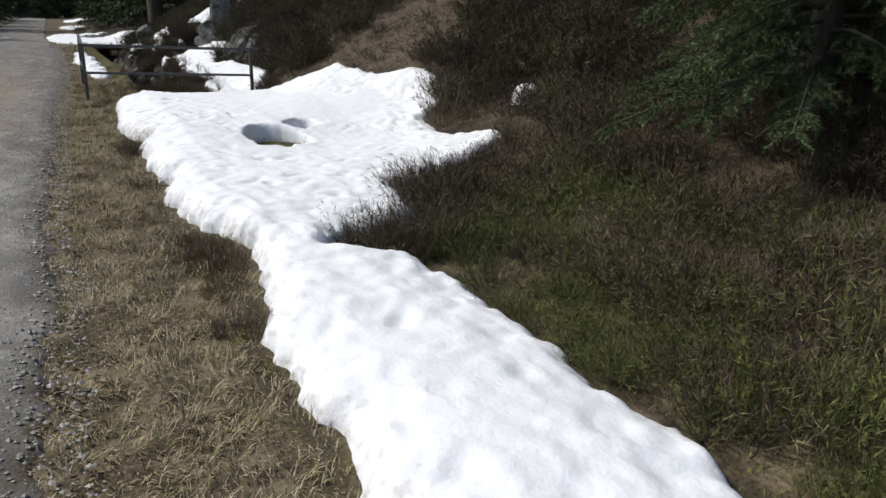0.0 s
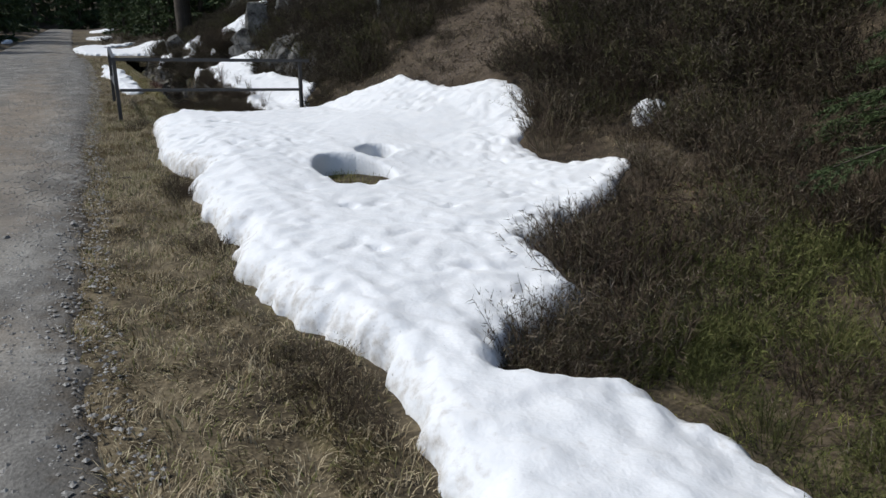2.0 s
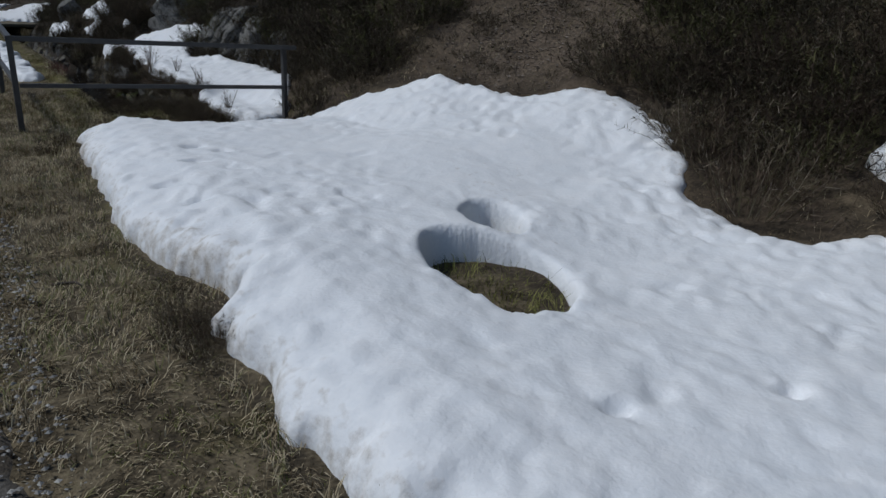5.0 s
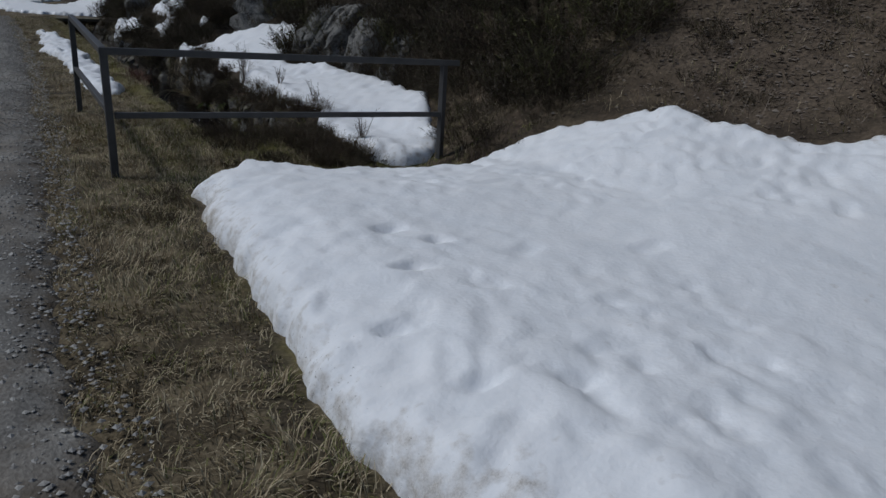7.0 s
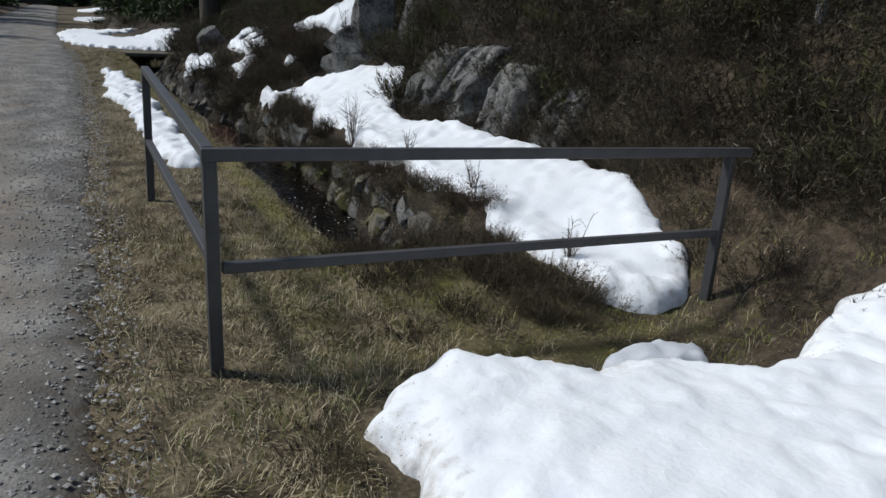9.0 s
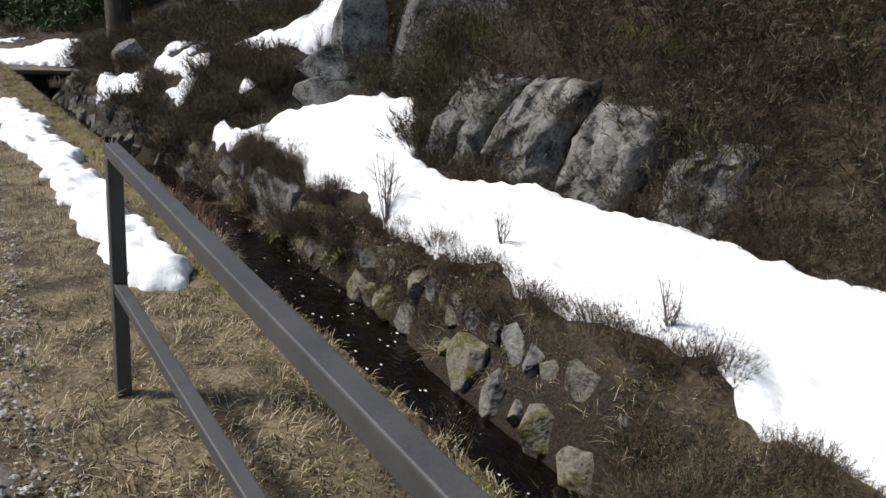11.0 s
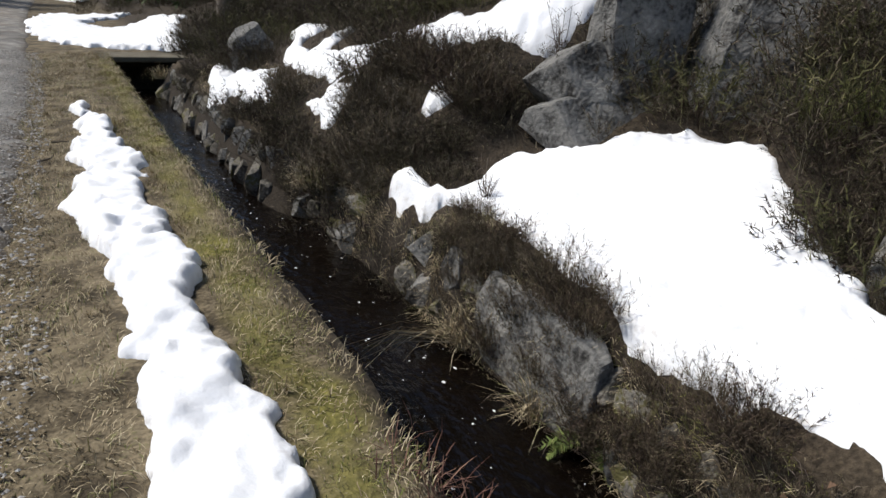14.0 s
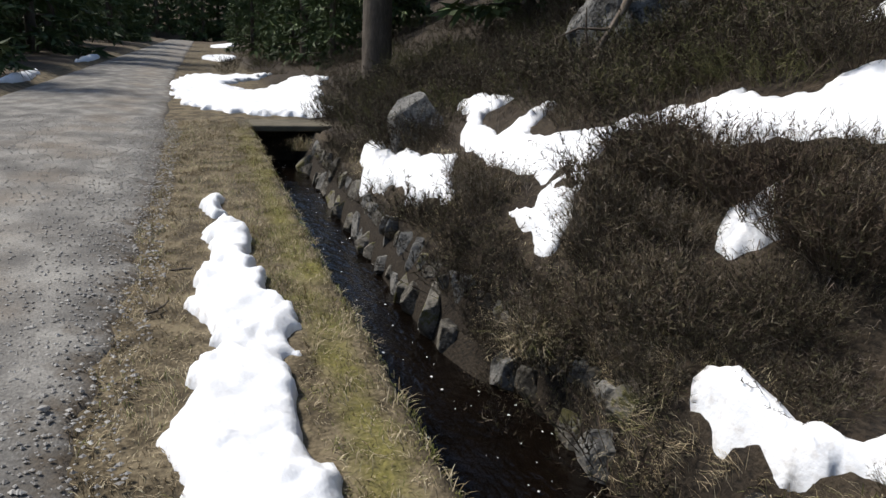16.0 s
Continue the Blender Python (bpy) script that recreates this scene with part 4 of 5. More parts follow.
def bushes(places, meshes, name, label, category, group, size=(0.8, 1.2)):
    for x, y in places:
        s = rng.uniform(*size)
        ob = new(name)
        stems, sprigs = meshes[rng.integers(len(meshes))]
        part("woody_base", stems, ob)
        part("foliage", sprigs, ob)
        ob.matrix_world = Matrix.Translation((x, y, float(land(x, y)))) @ Euler((rng.uniform(-0.15, 0.15), rng.uniform(-0.15, 0.15), rng.uniform(0, 6.3))).to_matrix().to_4x4() @ Matrix.Diagonal((s, s, s * rng.uniform(0.85, 1.15), 1))
        tagged(ob, label, category, group)


def thicket(places, meshes, name, label, size):
    """Many bushes, past counting, in one mesh."""
    pieces = []
    shapes = []
    for mesh in [m for pair in meshes for m in pair]:
        v = np.empty(len(mesh.vertices) * 3, np.float32)
        mesh.vertices.foreach_get("co", v)
        f = np.empty(len(mesh.loops), np.int32)
        mesh.loops.foreach_get("vertex_index", f)
        shapes.append((v.reshape(-1, 3), f.reshape(-1, 3)))
    ground_z = land(places[:, 0], places[:, 1])
    for (x, y), z in zip(places, ground_z):
        pick = 2 * rng.integers(len(meshes))
        v, f = joined(shapes[pick:pick + 2])
        s, a = rng.uniform(*size), rng.uniform(0, 6.3)
        c, d = math.cos(a) * s, math.sin(a) * s
        pieces.append((np.column_stack([v[:, 0] * c - v[:, 1] * d + x, v[:, 0] * d + v[:, 1] * c + y, v[:, 2] * s + z]), f))
    return tagged(new(name, sheet(name, *joined(pieces), meshes[0][0].materials[0], False)), label, "heather", kind="stuff")


LIGHT_HEATHERS = [heather_mesh(s, h, w, 48, 20, DARK_HEATHER, 0.55, (0.005, 0.010), stalk=0.0022) for s, h, w in ((41, 0.42, 0.5), (42, 0.5, 0.5), (43, 0.36, 0.55))]
LIGHT_BROOMS = [heather_mesh(s, h, w, 48, 20, OLIVE, 0.55, (0.005, 0.010), stalk=0.0022) for s, h, w in ((51, 0.4, 0.5), (52, 0.5, 0.5))]
front = scatter(205, 2.05, 5.9, 0.9, 10.8, 0.13)
front = front[~bare_hill(front) & (front[:, 0] > 2.25) & ((snow_reach(front[:, 0], front[:, 1]) < -0.38) | (front[:, 1] < 4.3) | (front[:, 1] > 7.6))]
green = rng.uniform(0, 1, len(front)) < np.where((front[:, 1] < 5.5) & (front[:, 0] < 4.4), 0.34, 0.08)
bushes(front[~green], HEATHERS, "heather_bush", "wiry brown winter heather bush on the bank", "heather", "heather bushes")
bushes(front[green], BROOMS, "broom_bush", "bushy olive-green shrub among the heather", "shrub", "green shrubs")
edge_low = scatter(46, 2.05, 2.75, 0.9, 4.4, 0.06)
bushes(edge_low, BROOMS, "broom_bush", "low olive-green shrub beside the snow", "shrub", "green shrubs", (0.4, 0.65))
neck = np.array([(1.6, 4.33), (1.72, 4.27), (1.85, 4.4), (2.0, 4.42), (2.12, 4.36), (2.32, 4.4), (2.55, 4.46), (2.82, 4.75), (2.2, 4.25), (1.95, 4.2)])
bushes(neck, HEATHERS, "heather_bush", "low dark heather bush at the narrow neck of snow", "heather", "heather bushes", (0.68, 0.88))
overhang = np.array([(2.66, 5.08), (2.74, 5.4), (2.96, 5.66), (3.2, 5.62), (3.4, 5.85), (3.55, 5.72), (3.8, 6.1), (3.95, 5.95), (4.3, 6.35), (4.72, 6.7), (4.8, 8.35), (5.05, 8.9)])
bushes(overhang, HEATHERS, "heather_bush", "dark wiry heather bush leaning over the snow's edge", "heather", "heather bushes", (0.7, 1.0))
above = scatter(34, 5.0, 6.3, 6.2, 9.6, 0.16)
thicket(above, HEATHERS, "heather_stand", "dark wiry heather on the slope above the snow", (0.6, 0.95))
mossy = np.array([(4.62, 20.15), (4.75, 20.4), (4.9, 20.65), (4.7, 20.75), (5.05, 20.3), (4.85, 19.95), (4.95, 18.0), (4.95, 17.6)])
bushes(mossy, BROOMS, "broom_bush", "mossy olive-green shrub growing over the rock", "shrub", "green shrubs", (0.6, 0.95))
sunny = scatter(34, 2.5, 4.6, 2.2, 5.2, 0.25)
bushes(sunny, BROOMS, "broom_bush", "bushy olive-green shrub among the heather", "shrub", "green shrubs", (0.6, 0.9))
near_fence = scatter(44, 1.45, 2.9, 14.45, 15.9, 0.08)
bushes(near_fence, HEATHERS, "heather_bush", "low brown heather bush beside the steel railing", "heather", "heather bushes", (0.25, 0.55))
thicket(scatter(85, 1.25, 3.3, 13.9, 15.9, 0.05), LIGHT_HEATHERS, "heather_patch", "low dark heather and moss under the railing", (0.22, 0.42))
corner = scatter(34, 2.0, 3.6, 13.75, 14.7, 0.1)
bushes(corner, HEATHERS, "heather_bush", "low brown heather bush beside the steel railing", "heather", "heather bushes", (0.3, 0.5))
crest_y = np.linspace(15.6, 22.9, 120)
crest = np.column_stack([rng.uniform(2.68, 2.9, 120) + 0.08 * np.clip((crest_y - 19) / 1.6, 0, 1), crest_y])
bushes(crest[crest[:, 1] < 22.3], HEATHERS, "heather_bush", "dark heather bush overhanging the stony ditch bank", "heather", "heather bushes", (0.24, 0.46))
bushes(crest[(crest[:, 1] > 19.2) & (crest[:, 1] < 21.9)][::2] + (0.02, 0.03), HEATHERS, "heather_bush", "thick dark heather bush on the brow of the ditch bank", "heather", "heather bushes", (0.45, 0.68))
brow = np.column_stack([rng.uniform(2.9, 3.06, 24), np.linspace(20.6, 22.3, 24)])
bushes(brow, HEATHERS, "heather_bush", "brown heather bush matted over the brow of the bank", "heather", "heather bushes", (0.3, 0.5))
under = np.array([(0.62, 8.72), (0.7, 8.5), (0.6, 8.35), (0.56, 8.55), (0.66, 9.05), (0.72, 4.55), (0.84, 4.75), (0.66, 4.8), (0.58, 6.75), (0.62, 13.2), (0.7, 13.45), (0.52, 12.8), (0.62, 3.3), (0.6, 12.2), (0.66, 4.3), (0.78, 4.3), (0.72, 4.1), (0.6, 4.95), (0.62, 3.85), (0.86, 4.5), (0.55, 4.6)])
bushes(under, HEATHERS, "heather_bush", "small dark heather bush under the snow's rim on the verge", "heather", "heather bushes", (0.26, 0.42))
slope = scatter(110, 2.75, 4.4, 23.2, 27, 0.16)
slope = slope[~((np.abs(slope[:, 0] - 3.2) < 0.35) & (np.abs(slope[:, 1] - 28.0) < 0.6))]
thicket(slope, HEATHERS, "heather_stand", "dark heather standing on the slope between snow patches", (0.55, 0.95))
ridge_y = np.linspace(23.3, 25.3, 22)
thicket(np.column_stack([3.86 + rng.uniform(-0.12, 0.1, 22), ridge_y]), HEATHERS, "heather_stand", "tall dark heather in front of the upper snow", (0.7, 0.95))


def off_rocks(p):
    face = (p[:, 0] < 4.3) & (p[:, 1] > 16.4) & (p[:, 1] < 19.9)
    back = (p[:, 0] < 4.6) & (p[:, 1] > 22.0) & (p[:, 1] < 23.2)
    return p[~face & ~back]


hill = off_rocks(np.concatenate([scatter(470, 4.3, 8.5, 13.2, 24, 0.12), scatter(40, 4.2, 5.2, 19.8, 21.2, 0.1), scatter(60, 4.3, 5.6, 13.2, 17.0, 0.05)]))
hill = hill[~bare_hill(hill)]
low_hill = np.concatenate([scatter(80, 3.45, 4.7, 13.2, 16.6, 0.04), scatter(120, 4.0, 5.0, 15.0, 17.6, 0.06), scatter(70, 4.25, 4.9, 19.6, 23.3, 0.05), scatter(70, 3.85, 4.35, 16.3, 20.3, 0.05), scatter(50, 2.85, 3.5, 22.6, 23.6, 0.14), scatter(110, 3.0, 4.4, 22.8, 24.9, 0.07), scatter(110, 2.5, 3.3, 23.0, 31.0, 0.06)])
thicket(low_hill, LIGHT_HEATHERS, "heather_patch", "low dark heather at the foot of the hillside", (0.3, 0.6))
wild = scatter(330, 5.2, 9.5, 0, 11.5, 0.2)
beyond = np.concatenate([scatter(300, 4.4, 8.5, 23.5, 36, 0.1), scatter(60, 2.7, 4.6, 29, 36, 0.12), scatter(150, 2.5, 4.8, 23.2, 30, 0.14), scatter(170, 4.1, 6.8, 24, 31, 0.05), scatter(40, 5.0, 6.2, 29, 36, 0.1), scatter(70, 3.0, 9, 35, 46, 0.25), scatter(60, 1.5, 9, 46, 64, 0.3)])
extra = scatter(190, 5.1, 8.2, 6.3, 11.2, 0.15)
brush = np.concatenate([hill, extra[~bare_hill(extra)], wild[~bare_hill(wild)], beyond])
olive = rng.uniform(0, 1, len(brush)) < 0.12
low = np.array([(rng.uniform(2.64, 2.9) - 0.25 * min(max((y - 23.6) / 3, 0), 1), y) for y in np.linspace(15.7, 32, 230)])
thicket(low[snow_reach(low[:, 0], low[:, 1]) < -0.12], LIGHT_HEATHERS, "heather_fringe", "low dark heather fringe hanging over the stream bank", (0.22, 0.5))
thicket(brush[~olive], LIGHT_HEATHERS, "heather_thicket", "dense brown winter heather covering the hillside", (0.75, 1.25))
thicket(brush[olive], LIGHT_BROOMS, "shrub_thicket", "olive-green low shrubs scattered over the hillside", (0.8, 1.3))


def grass(name, label, places, mat, long, wide, lean, seed, kind="stuff"):
    g = np.random.default_rng(seed)
    n = len(places)
    comb = 2.2 * np.pi * fbm(places[:, 0], places[:, 1], 0.28, seed + 5) + g.normal(0, 0.7, n)
    size = 0.75 + 0.45 * value_noise(places[:, 0], places[:, 1], 0.16, seed + 6)
    v, f = blades(places, g.uniform(*long, n) * size, g.uniform(*wide, n), np.abs(g.normal(*lean, n)), g.uniform(0.2, 1.0, n), g, land(places[:, 0], places[:, 1]) - 0.01, comb)
    return tagged(new(name, sheet(name, v, f, mat, False)), label, "grass", kind=kind)


def tufted(n, x0, x1, y0, y1, seed, clear=-0.02, patch=0.5, gate=-0.35):
    g = np.random.default_rng(seed)
    p = np.column_stack([g.uniform(x0, x1, n), g.uniform(y0, y1, n)])
    p = p[fbm(p[:, 0], p[:, 1], patch, seed) + 0.4 * value_noise(p[:, 0], p[:, 1], 0.09, seed) > gate]
    return p[snow_reach(p[:, 0], p[:, 1]) < clear]


verge = tufted(100000, -0.32, 1.5, 0.6, 16.5, 61, gate=-0.7)
verge = verge[verge[:, 0] > road_edge(verge[:, 1]) + 0.05 * np.random.default_rng(2).normal(size=len(verge))]
grass("dry_grass", "bleached dry winter grass on the road verge", verge, STRAW, (0.05, 0.14), (0.0025, 0.006), (0.85, 0.4), 71)
verge_far = tufted(66000, -0.05, 1.52, 16.5, 34, 62, gate=-0.7)
verge_far = verge_far[verge_far[:, 0] > road_edge(verge_far[:, 1])]
grass("dry_grass", "short pale dry grass along the ditch edge", verge_far, STRAW, (0.045, 0.12), (0.0025, 0.0055), (0.85, 0.4), 72)
grass("moss_grass", "short green mossy grass on the verge", np.concatenate([tufted(16000, 0.1, 1.0, 0.6, 16, 63, gate=0.1), tufted(34000, 0.95, 1.5, 15.5, 33, 64, gate=-0.15)]), GREEN, (0.02, 0.06), (0.002, 0.004), (0.5, 0.3), 73)
fence_grass = tufted(7000, 0.5, 3.6, 13.2, 15.7, 65)
grass("moss_grass", "olive moss and short grass under the railing", tufted(16000, 0.7, 4.2, 13.2, 15.9, 85), GREEN, (0.03, 0.09), (0.0025, 0.005), (0.6, 0.3), 86)
grass("dry_grass", "tangled dry grass and moss under the railing", fence_grass, STRAW, (0.05, 0.16), (0.002, 0.0045), (0.8, 0.4), 74)
right_grass = tufted(22000, 1.5, 5.0, 0.4, 6.2, 66)
grass("green_grass", "sparse green grass under the shrubs beside the snow", right_grass, GREEN, (0.04, 0.12), (0.0025, 0.005), (0.6, 0.3), 75)
hill_grass = np.concatenate([tufted(30000, 3.5, 8, 6, 24, 67), tufted(7000, 4.4, 7.2, 10.4, 13.5, 93, gate=0.0)])
thicket(scatter(70, 4.5, 7.2, 10.7, 13.4, 0.08), LIGHT_HEATHERS, "heather_patch", "low sparse heather on the bare brown slope", (0.16, 0.42))
grass("dry_grass", "thin dead grass on the brown hillside", hill_grass, STRAW, (0.05, 0.18), (0.002, 0.005), (0.9, 0.4), 76)
hole_grass = tufted(3000, 1.8, 3.0, 7.5, 9.3, 68, gate=-2)
grass("green_grass", "green grass showing at the bottom of the thawed holes", hole_grass, GREEN, (0.05, 0.16), (0.003, 0.005), (0.6, 0.3), 77)
bank_grass = np.concatenate([tufted(24000, 2.5, 3.1, 15.6, 31, 69), tufted(16000, 2.58, 3.1, 19.5, 24.2, 87, gate=-0.8)])
grass("dry_grass", "dead grass hanging over the stony ditch bank", bank_grass, STRAW, (0.06, 0.2), (0.002, 0.0045), (1.0, 0.4), 78)
grass("moss_grass", "olive moss and short grass on the brow of the bank", tufted(9000, 2.62, 2.98, 15.7, 21, 88, gate=-0.1), GREEN, (0.03, 0.1), (0.0025, 0.005), (0.8, 0.3), 89)
twiggy = np.concatenate([tufted(5200, 2.7, 4.8, 22.6, 30, 81, gate=-0.2), tufted(1600, 4.3, 5.6, 14, 21, 91, gate=-0.1), tufted(1200, 2.65, 3.0, 15.8, 22.4, 92, gate=-0.3), tufted(1500, 4.5, 6.5, 15, 21, 82, gate=-0.1), tufted(1800, 2.3, 5.5, 1, 10, 83, gate=-0.1), tufted(900, 4.6, 7, 10.6, 13.3, 84, gate=-1)])
grass("dead_twigs", "grey dead twigs and roots tangled in the heather", twiggy, TWIG, (0.12, 0.42), (0.003, 0.007), (1.0, 0.4), 79)

# gravel along the road's edge and strewn over it
g = np.random.default_rng(9)
n = 30000
sy = g.uniform(0.5, 34, n)
sx = np.where(g.uniform(0, 1, n) < 0.55, road_edge(sy) - np.abs(g.normal(0, 0.5, n)) + 0.2, road_edge(sy) - g.uniform(0, 3.0, n))
sr = 0.004 + 0.012 * g.uniform(0, 1, n) ** 2
octa = np.array([(1, 0, 0), (-1, 0, 0), (0, 1, 0), (0, -1, 0), (0, 0, 1), (0, 0, -1.0)])
octa_faces = np.array([(0, 2, 4), (2, 1, 4), (1, 3, 4), (3, 0, 4), (2, 0, 5), (1, 2, 5), (3, 1, 5), (0, 3, 5)])
sv = octa[None] * np.array((1, 1, 0.55)) * sr[:, None, None] * g.uniform(0.6, 1.4, (n, 6, 1)) + np.column_stack([sx, sy, grade(sy) - 0.004 + 0.018 * np.clip((road_edge(sy) - sx) / 0.25, 0, 1) + 0.045 * np.sin(np.pi * np.clip((road_edge(sy) - sx) / 3.5, 0, 1)) - 0.02 * (np.exp(-((sx + 0.75) / 0.25) ** 2) + np.exp(-((sx + 2.4) / 0.25) ** 2))])[:, None]
tagged(new("gravel", sheet("gravel", sv.reshape(-1, 3), (octa_faces[None] + 6 * np.arange(n)[:, None, None]).reshape(-1, 3), STONES, False)), "loose grey gravel along the edge of the track", "gravel", kind="stuff")

# flecks of foam on the water
n = 420
fy = g.uniform(15.5, 33.5, n)
fx = g.uniform(1.7, 2.6, n) - 0.25 * np.clip((fy - 24) / 3, 0, 1)
fr = 0.002 + 0.010 * g.uniform(0, 1, n) ** 2
a = np.linspace(0, 2 * np.pi, 7)[:6]
fv = np.stack([fx[:, None] + fr[:, None] * np.cos(a) * g.uniform(0.5, 1.3, (n, 6)), fy[:, None] + 1.6 * fr[:, None] * np.sin(a) * g.uniform(0.5, 1.3, (n, 6)), np.repeat((grade(fy) - 0.684)[:, None], 6, 1)], -1)
fan = np.array([(0, 1, 2), (0, 2, 3), (0, 3, 4), (0, 4, 5)])
tagged(new("foam_flecks", sheet("foam_flecks", fv.reshape(-1, 3), (fan[None] + 6 * np.arange(n)[:, None, None]).reshape(-1, 3), FOAM, False)), "white foam flecks drifting on the dark water", "foam", kind="stuff")


def sapling(x, y, height, stems, seed, label, spread=0.42):
    """A leafless shrub: thin bent stems with side twigs."""
    q = np.random.default_rng(seed)
    pieces = []
    for k in range(stems):
        a, l, h = q.uniform(0, 6.28), q.uniform(0.03, spread), height * (1 if k == 0 else q.uniform(0.5, 0.95))
        way = np.array([math.cos(a) * l, math.sin(a) * l, 1.0])
        pts = [way * h * f + q.normal(0, 0.008, 3) * (f > 0) for f in (-0.06, 0.3, 0.6, 1.0)]
        pieces.append(tube(pts, (0.006 if k == 0 else 0.004, 0.004, 0.003, 0.0015), 4))
        for _ in range(6):
            f = q.uniform(0.3, 0.95)
            s, b = way * h * f, q.uniform(0, 6.28)
            e = s + np.array([math.cos(b), math.sin(b), 0.7]) * q.uniform(0.08, 0.2) * height
            pieces.append(tube([s, (s + e) / 2 + (0, 0, 0.01), e], (0.0022, 0.0016, 0.001), 3))
    ob = new("bare_shrub", sheet("bare_shrub", *joined(pieces), TWIG, False))
    ob.location = (x, y, float(land(x, y)))
    return tagged(ob, label, "shrub")


sapling(2.86, 18.75, 0.68, 15, 31, "leafless young birch shoots standing before the snow")
sapling(2.96, 17.4, 0.32, 7, 32, "small leafless twiggy shrub at the snow's edge", 0.5)
sapling(2.9, 16.0, 0.4, 8, 33, "leafless twiggy shrub behind the railing", 0.4)
sapling(2.85, 14.6, 0.38, 9, 34, "leafless twiggy shrub beside the railing post", 0.5)
sapling(4.4, 23.1, 0.6, 9, 35, "leafless brown shrub growing over the rock", 0.5)
sapling(3.15, 22.2, 0.35, 8, 36, "small leafless shrub poking through the snow", 0.5)


def tussock(x, y, z, seed, label):
    """Drooping dead grass and sedge in one tuft."""
    q = np.random.default_rng(seed)
    n = 260
    p = q.normal(0, 0.05, (n, 2))
    v, f = blades(p, q.uniform(0.15, 0.45, n), q.uniform(0.003, 0.006, n), np.abs(q.normal(0.6, 0.3, n)), q.uniform(0.5, 1.2, n), q, np.zeros(n))
    ob = new("grass_tussock", sheet("grass_tussock", v, f, STRAW, False))
    ob.location = (x, y, z)
    return tagged(ob, label, "grass")


tussock(2.7, 21.72, 0.05, 41, "drooping straw-coloured grass tussock over the water")
tussock(2.72, 20.85, -0.02, 42, "green and straw grass tussock on the ditch bank")
tussock(2.55, 24.4, 0.5, 43, "dead grass tussock hanging over the ditch")
tussock(2.2, 32.6, 0.75, 44, "dead grass tussock beside the culvert mouth")

# long straws trailing from the tussock over the stream
q = np.random.default_rng(45)
straws = []
for _ in range(16):
    y0, long, droop = q.uniform(-0.1, 0.1), q.uniform(0.45, 0.85), q.uniform(0.1, 0.3)
    straws.append(tube([(0, y0, 0.02), (-long * 0.5, y0 + q.normal(0.1, 0.05), 0.08), (-long, y0 + q.normal(0.25, 0.12), 0.06 - droop)], (0.003, 0.0025, 0.0012), 3))
trail = new("grass_tussock", sheet("grass_tussock", *joined(straws), STRAW, False))
trail.location = (2.68, 21.75, 0.08)
tagged(trail, "long bleached straws trailing over the dark stream", "grass")

FERN = material("fern", [(0.2, (0.05, 0.07, 0.018)), (0.5, (0.12, 0.16, 0.04)), (0.8, (0.24, 0.25, 0.09))], 3, 0.7, 40, 0, island=0.4)
DEAD_LEAF = material("dead_leaf", [(0.2, (0.06, 0.035, 0.022)), (0.5, (0.15, 0.09, 0.055)), (0.8, (0.30, 0.21, 0.14))], 5, 0.85, 60, 0, island=0.5)
RED_TWIG = material("red_twig", [(0.2, (0.045, 0.022, 0.016)), (0.5, (0.12, 0.055, 0.04)), (0.8, (0.22, 0.13, 0.09))], 3, 0.85, 40, 0, island=0.4)


def fern(x, y, z, seed, label):
    """Arching fronds with paired leaflets."""
    q = np.random.default_rng(seed)
    ob = tagged(new("fern"), label, "fern")
    for k in range(11):
        a, long = math.pi + q.normal(0.2, 0.9), q.uniform(0.2, 0.34)
        out = np.array([math.cos(a), math.sin(a), 0.0])
        f = np.linspace(0, 1, 9)
        line = out * (long * f)[:, None] + np.array([0, 0, 1.0]) * (long * (0.5 * f - 0.95 * f * f))[:, None]
        across = np.array([-out[1], out[0], 0.0])
        t = np.repeat(np.linspace(0.12, 1, 20), 2)
        start = np.stack([np.interp(t, f, line[:, c]) for c in range(3)], 1)
        way = across * np.tile([-1.0, 1.0], 20)[:, None] + out * 0.45 + (0, 0, -0.15)
        way /= np.linalg.norm(way, axis=1, keepdims=True)
        leaflets = slivers(start, way, 0.075 * np.sin(np.pi * (0.12 + 0.86 * t)) + 0.008, np.full(40, 0.016), q)
        part("frond", sheet("frond", *joined([tube(line, 0.0025 * (1.2 - f), 3), leaflets]), FERN, False), ob)
    ob.location = (x, y, z)


fern(2.78, 20.45, 0.08, 51, "olive-green hanging fern below a pale stone")
fern(2.84, 19.3, 0.22, 52, "small olive fern on the stony bank")


def leaf_heap(x, y, wide, n, seed, label):
    q = np.random.default_rng(seed)
    p = q.normal(0, 1, (n, 2)) * wide
    ways = q.normal(0, 1, (n, 3)) * (1, 1, 0.5)
    ways /= np.linalg.norm(ways, axis=1, keepdims=True)
    px, py = x + p[:, 0], y + p[:, 1]
    clear = snow_reach(px, py) < -0.03
    px, py, ways, n = px[clear], py[clear], ways[clear], int(clear.sum())
    starts = np.column_stack([px, py, land(px, py) + q.uniform(0.01, 0.12, n)])
    v, f = slivers(starts, ways, q.uniform(0.02, 0.045, n), q.uniform(0.015, 0.03, n), q)
    tagged(new("dead_leaves", sheet("dead_leaves", v, f, DEAD_LEAF, False)), label, "leaves", kind="stuff")


